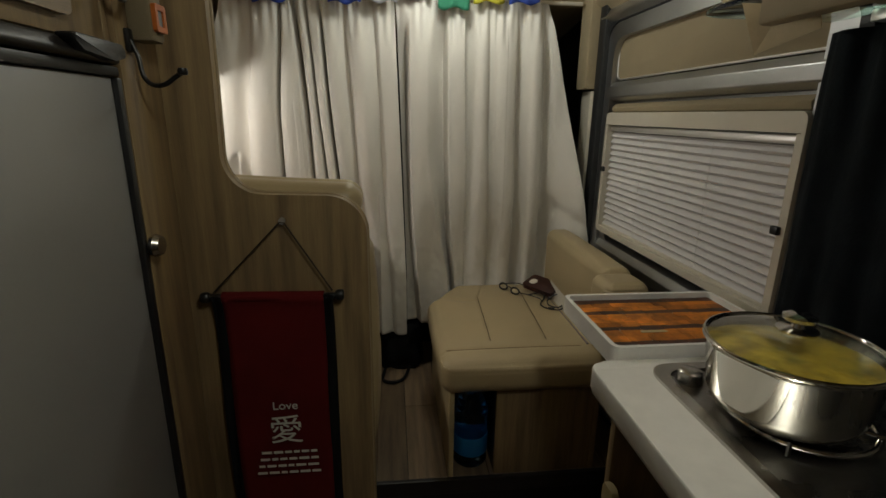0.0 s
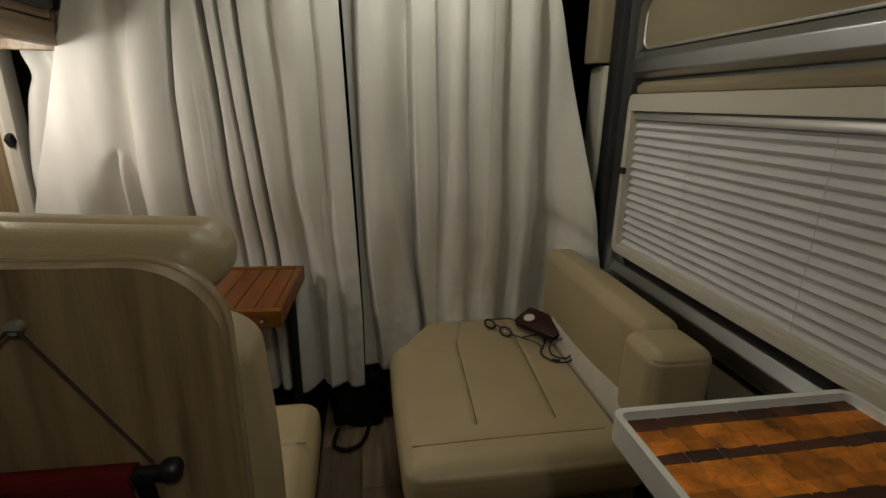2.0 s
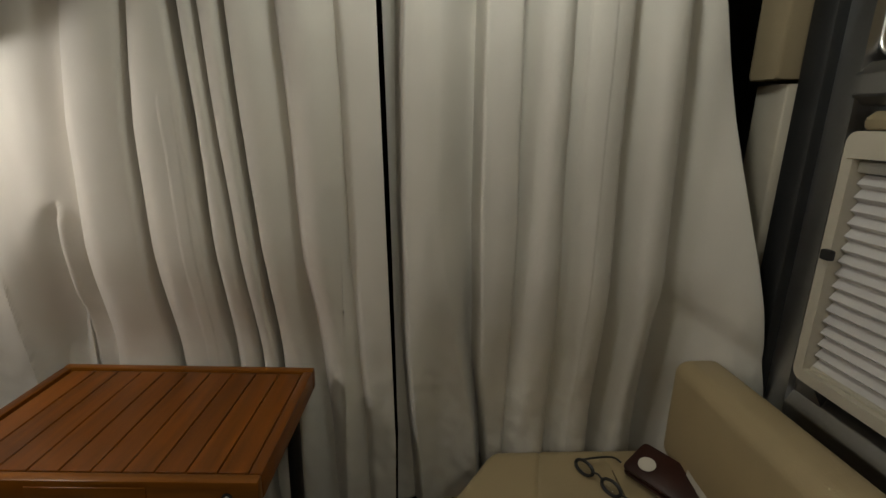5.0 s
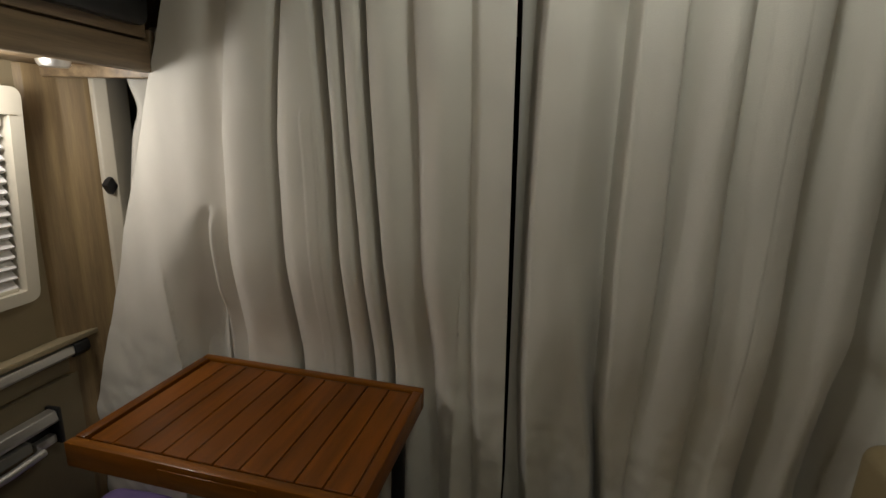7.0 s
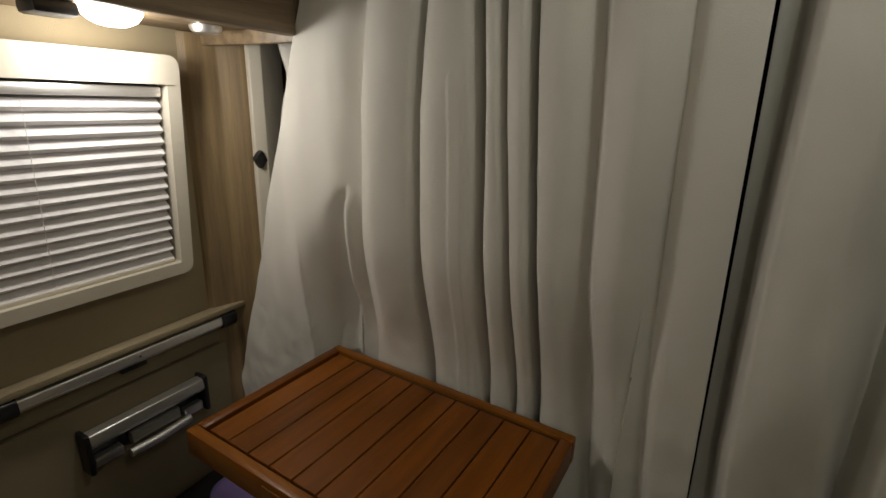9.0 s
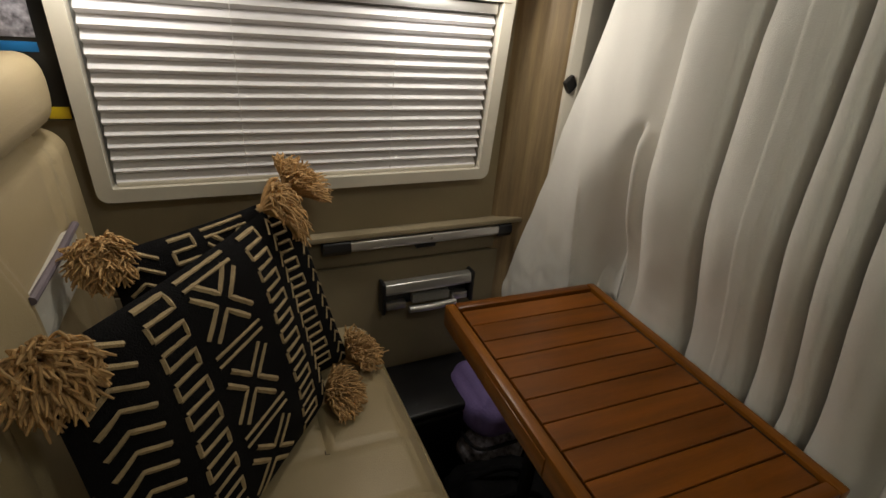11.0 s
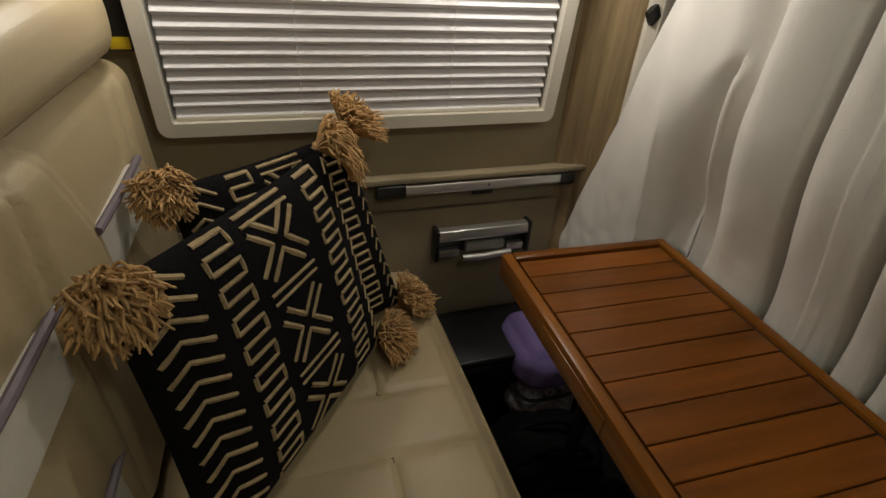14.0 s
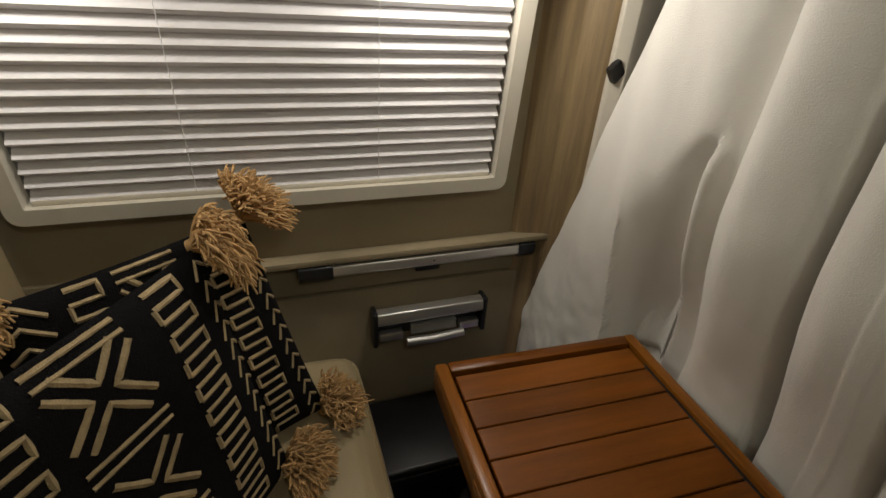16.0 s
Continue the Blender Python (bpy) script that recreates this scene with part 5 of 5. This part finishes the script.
def pot():
    cx, cy, z0 = 0.603, 1.194, 0.870
    p = thing("saucepan", (cx, cy, z0), "polished steel pot with glass lid and yellow curry", "pot")
    part("body", lathe([(0.0, 0.0), (0.078, 0.0), (0.088, 0.006), (0.094, 0.020), (0.1035, 0.086), (0.1085, 0.093), (0.1070, 0.0945), (0.1015, 0.087), (0.091, 0.022), (0.084, 0.010), (0.0, 0.006)], (cx, cy, z0), 64), "steel", p)
    part("food", lathe([(0.0, 0.082), (0.04, 0.085), (0.08, 0.081), (0.1005, 0.079), (0.091, 0.03), (0.0, 0.03)], (cx, cy, z0), 48), "soup", p, "yellow curry with lumps")
    lid = part("lid", lathe([(0.0, 0.1165), (0.03, 0.115), (0.065, 0.109), (0.093, 0.099), (0.1045, 0.0945), (0.1045, 0.0920), (0.093, 0.0962), (0.065, 0.106), (0.03, 0.112), (0.0, 0.1135)], (cx, cy, z0), 56), "lid", p, "steamy domed glass lid")
    lid.visible_shadow = False
    sub("lid_rim", tube([(cx + 0.1055 * math.cos(a), cy + 0.1055 * math.sin(a), z0 + 0.0955) for a in [2 * math.pi * q / 64 for q in range(64)]], 0.003, 8, True), "steel", lid, "steel rim")
    sub("lid_knob", lathe([(0.0, 0.115), (0.024, 0.115), (0.025, 0.118), (0.008, 0.121), (0.007, 0.126), (0.019, 0.131), (0.020, 0.136), (0.013, 0.140), (0.0, 0.141)], (cx, cy, z0), 32), "steel", lid, "polished steel knob")
    ax, sd, base = Vector((0.86, -0.51, 0)), Vector((0.51, 0.86, 0)), Vector((cx, cy, z0 + 0.072))
    for s in (1, -1):
        part("handle", tube(curve([base + ax * r + sd * (s * w_) + Vector((0, 0, h_)) for r, w_, h_ in ((0.099, 0.026, -0.004), (0.134, 0.014, 0.004), (0.19, 0.008, 0.010), (0.25, 0.007, 0.012))], 5), 0.0055, 10), "steel", p, "long steel handle")
    part("handle_end", tube([base + ax * 0.18 + Vector((0, 0, 0.010)), base + ax * 0.26 + Vector((0, 0, 0.013))], 0.0105, 12), "steel", p)


pot()


def flap_tray():
    t = thing("serving_tray", (0.62, 1.52, 0.85), "white tray with printed rows of orange wooden shingles", "tray")
    o = rounded([(0.452, 1.386), (0.452, 1.645), (0.805, 1.645), (0.805, 1.386)], 0.020)
    i = rounded([(0.461, 1.394), (0.461, 1.636), (0.797, 1.636), (0.797, 1.394)], 0.012)
    part("rim", ring(o, i, "xy", 0.832, 0.868, 0.004), "counter", t, "raised white rim")
    part("base", slab(rounded([(0.460, 1.393), (0.460, 1.637), (0.798, 1.637), (0.798, 1.393)], 0.01), "xy", 0.838, 0.8555, 0), "counter", t)
    rnd = random.Random(5)
    rowsz = [("d", 0.020), ("l", 0.020), ("l", 0.022), ("d", 0.018), ("l", 0.016), ("l", 0.022), ("l", 0.020), ("d", 0.018), ("l", 0.022), ("l", 0.024), ("d", 0.014)]
    y = 1.634
    for kind, depth in rowsz:
        x = 0.463
        while x < 0.794:
            w = min(rnd.uniform(0.036, 0.060), 0.795 - x)
            pts = rounded([(x, y - depth - rnd.uniform(0, 0.004)), (x + w - 0.001, y - depth - rnd.uniform(0, 0.004)), (x + w - 0.001, y), (x, y)], 0.003, 2)
            top = 0.8562 + rnd.random() * 0.0004
            part("shingle", slab(pts, "xy", 0.8556, top, 0), "shingle" if kind == "l" else "shingle_dark", t, "printed orange wooden shingle" if kind == "l" else "printed dark brown shingle", False)
            x += w
        y -= depth
    part("pale_shingle", slab(rounded([(0.545, 1.464), (0.600, 1.464), (0.598, 1.472), (0.547, 1.473)], 0.002, 2), "xy", 0.8560, 0.8572, 0), "strip", t, "one pale yellow shingle", False)
    for yy in (1.44, 1.60):
        part("bracket", bx(0.47, 0.78, yy - 0.01, yy + 0.01, 0.815, 0.831, 0.002), "alu", t)
    part("support", slab([(1.379, 0.60), (1.395, 0.60), (1.62, 0.815), (1.379, 0.815)], "yz", 0.62, 0.64, 0.002), "alu", t)


flap_tray()


def fridge():
    f = thing("fridge", (-0.58, 0.9, 0.05), "tall grey fridge with black edged door in oak housing", "fridge")
    part("body", bx(-0.87, -0.335, 0.42, 1.4085, 0.04, 1.30, 0.004), "black", f)
    d = part("door", bx(-0.333, -0.304, 0.44, 1.395, 0.06, 1.298, 0.004), "fridge", f, "plain satin grey door")
    for a in ((0.43, 1.405, 1.299, 1.312), (0.43, 1.405, 0.045, 0.059)):
        sub("edge", bx(-0.334, -0.298, a[0], a[1], a[2], a[3], 0.003), "black", d, "black edge profile")
    for a in ((0.425, 0.439), (1.396, 1.4095)):
        sub("edge", bx(-0.334, -0.298, a[0], a[1], 0.06, 1.298, 0.003), "black", d, "black edge profile")
    part("latch_bar", slab(rounded([(-0.335, 1.314), (-0.298, 1.314), (-0.290, 1.320), (-0.298, 1.336), (-0.335, 1.338)], 0.006), "xz", 0.44, 1.400, 0.003), "black", f, "black latch bar")
    part("latch_grip", slab(rounded([(1.275, 1.340), (1.300, 1.322), (1.365, 1.316), (1.398, 1.324), (1.385, 1.338)], 0.006), "yz", -0.300, -0.280, 0.003), "black", f, "black latch grip")


fridge()
tall = thing("tall_cabinet", (-0.6, 1.2, 0.0), "tall oak-look cabinet housing the fridge and microwave", "cabinet")
part("upper_carcass", bx(-0.868, -0.312, 0.30, 1.4085, 1.340, 1.866, 0.003), "wood_v", tall)
part("side_post", bx(-0.868, -0.312, 1.410, 1.561, 0.0, 1.866, 0.003), "wood_v", tall, "oak laminate upright")
part("post_door", slab(rounded([(1.420, 0.30), (1.535, 0.30), (1.535, 1.80), (1.420, 1.80)], 0.03), "yz", -0.313, -0.303, 0.003), "wood_v", tall, "lighter oak door with rounded corners")
part("rear_post", bx(-0.868, -0.312, 0.30, 0.419, 0.0, 1.339, 0.003), "wood_v", tall)
part("rear_cabinet", bx(-0.868, -0.312, -1.2, 0.298, 0.0, 1.866, 0.003), "wood_v", tall)
mw = thing("microwave", (-0.33, 1.0, 1.36), "black glass microwave front in the tall cabinet", "microwave")
part("frame", ring(rounded([(0.60, 1.362), (1.330, 1.362), (1.330, 1.70), (0.60, 1.70)], 0.012), rounded([(0.625, 1.382), (1.300, 1.382), (1.300, 1.68), (0.625, 1.68)], 0.006), "yz", -0.312, -0.303, 0.002), "wood_h", mw, "oak surround")
part("glass_front", bx(-0.313, -0.306, 0.624, 1.301, 1.381, 1.681, 0.001), "iron", mw, "black glass door")
part("panel", bx(-0.306, -0.304, 1.24, 1.296, 1.385, 1.675, 0), "black", mw)


def control_box():
    b = thing("wall_controller", (-0.30, 1.45, 1.35), "small grey and orange control box on oak cabinet", "controller")
    part("body", bx(-0.303, -0.268, 1.452, 1.492, 1.352, 1.425, 0.005), "dark_wall", b)
    part("bezel", ring(rounded([(1.456, 1.366), (1.489, 1.366), (1.489, 1.404), (1.456, 1.404)], 0.004), rounded([(1.463, 1.374), (1.481, 1.374), (1.481, 1.396), (1.463, 1.396)], 0.003), "yz", -0.2685, -0.262, 0.001), "orange", b, "orange bezel")
    part("display", bx(-0.267, -0.2645, 1.462, 1.482, 1.373, 1.397, 0), "grey", b)
    part("cable", tube(curve([(-0.285, 1.44, 1.42), (-0.28, 1.43, 1.425), (-0.278, 1.40, 1.395), (-0.285, 1.385, 1.42), (-0.29, 1.38, 1.50)], 8), 0.0035, 8), "black", b)


control_box()
hk = curve([(-0.298, 1.447, 1.352), (-0.290, 1.446, 1.330), (-0.285, 1.444, 1.303), (-0.272, 1.440, 1.291), (-0.252, 1.433, 1.292), (-0.236, 1.428, 1.301), (-0.224, 1.425, 1.308)], 6)
coat_hook = thing("coat_hook", (-0.30, 1.425, 1.33), "curved black metal coat hook on oak cabinet", "hook")
part("arm", tube(hk, 0.0034, 10), "iron", coat_hook)
part("tip", lathe([(0.0, -0.005), (0.006, -0.004), (0.0075, 0.0), (0.006, 0.005), (0.0, 0.006)], (-0.223, 1.425, 1.309), 16), "iron", coat_hook, "round tip")
part("plate", bx(-0.303, -0.296, 1.439, 1.456, 1.335, 1.368, 0.003), "iron", coat_hook)
knob_ = part("push_knob", lathe([(0.0, -0.004), (0.016, -0.004), (0.018, 0.002), (0.014, 0.010), (0.0, 0.012)], (-0.292, 1.418, 1.055), 24, axis="x"), "hobsteel")
tagged(knob_, "round metal push-lock knob on oak cabinet", "knob")


# ---- right side above the worktop ----
def drape():
    bm = bmesh.new()
    rws = []
    for j in range(31):
        z = 1.40 - 0.55 * j / 30
        rws.append([bm.verts.new((0.832 + 0.006 * math.sin(i * 0.55 + 0.2 * math.sin(j * 0.3)) + 0.006 * noise.noise((i * 0.3, j * 0.1, 2)), 1.15 + 0.338 * i / 48 + 0.004 * j / 30 * math.sin(i * 0.2), z)) for i in range(49)])
    ob = part("door_screen_drape", close_cloth(bm, rws), "screen")
    ob.modifiers.new("thick", "SOLIDIFY").thickness = 0.002
    tagged(ob, "dark blue-black gathered screen curtain beside sliding door", "curtain")


drape()
setting("wall_galley", bx(0.872, 0.924, -1.45, 1.42, 0.85, 1.87, 0), "grey", "grey galley wall panel behind the worktop")
oh = thing("overhead_cabinet", (0.7, 0.6, 1.40), "beige overhead cabinet above the galley worktop", "cabinet")
part("body", bx(0.56, 0.87, -1.2, 1.30, 1.402, 1.866, 0.012, 3), "wall", oh)
part("bottom_rail", bx(0.55, 0.575, -1.2, 1.302, 1.372, 1.430, 0.006), "wall", oh)
gs = thing("glass_shelf", (0.7, 1.44, 1.42), "green-edged glass shelf beside the overhead cabinet", "shelf")
part("pane", slab(rounded([(0.585, 1.303), (0.585, 1.50), (0.84, 1.50), (0.84, 1.303)], [0, 0.05, 0, 0]), "xy", 1.419, 1.427, 0.001), "green_glass", gs)
part("clamp", lathe([(0.0, -0.014), (0.010, -0.014), (0.010, 0.020), (0.0, 0.020)], (0.625, 1.375, 1.423), 20), "steel", gs, "chrome clamp")
part("wall_arm", bx(0.80, 0.87, 1.36, 1.39, 1.400, 1.418, 0.003), "alu", gs)
mug = thing("mug", (0.64, 1.465, 1.427), "brown and cream stoneware mug on the glass shelf", "mug")
part("body", lathe([(0.0, 0.0), (0.026, 0.0), (0.034, 0.012), (0.037, 0.08), (0.034, 0.08), (0.031, 0.014), (0.0, 0.008)], (0.640, 1.455, 1.4275), 32), "strip", mug)
part("band", lathe([(0.0345, 0.012), (0.0352, 0.014), (0.0362, 0.036), (0.0355, 0.037)], (0.640, 1.455, 1.4275), 32), "maroon", mug, "brown glazed band")
nap = bmesh.new()
v_ = [nap.verts.new(p) for p in ((0.585, 1.30, 1.400), (0.600, 1.36, 1.345), (0.590, 1.24, 1.362), (0.575, 1.37, 1.415), (0.580, 1.245, 1.415))]
nap.faces.new((v_[0], v_[3], v_[1]))
nap.faces.new((v_[0], v_[1], v_[2]))
nap.faces.new((v_[0], v_[2], v_[4]))
nk = part("paper_napkin", nap, "strip", None, "", False)
nk.modifiers.new("thick", "SOLIDIFY").thickness = 0.001
tagged(nk, "folded cream paper napkin hanging from the cabinet edge", "napkin")

# ---- floor boards last ----
boards(floor, -0.30, 0.72, -1.2, 1.915, 0.0, 0.13, 0.9)
boards(floor_raised, -0.02, 0.90, 1.936, 2.9, 0.14, 0.13, 0.6)
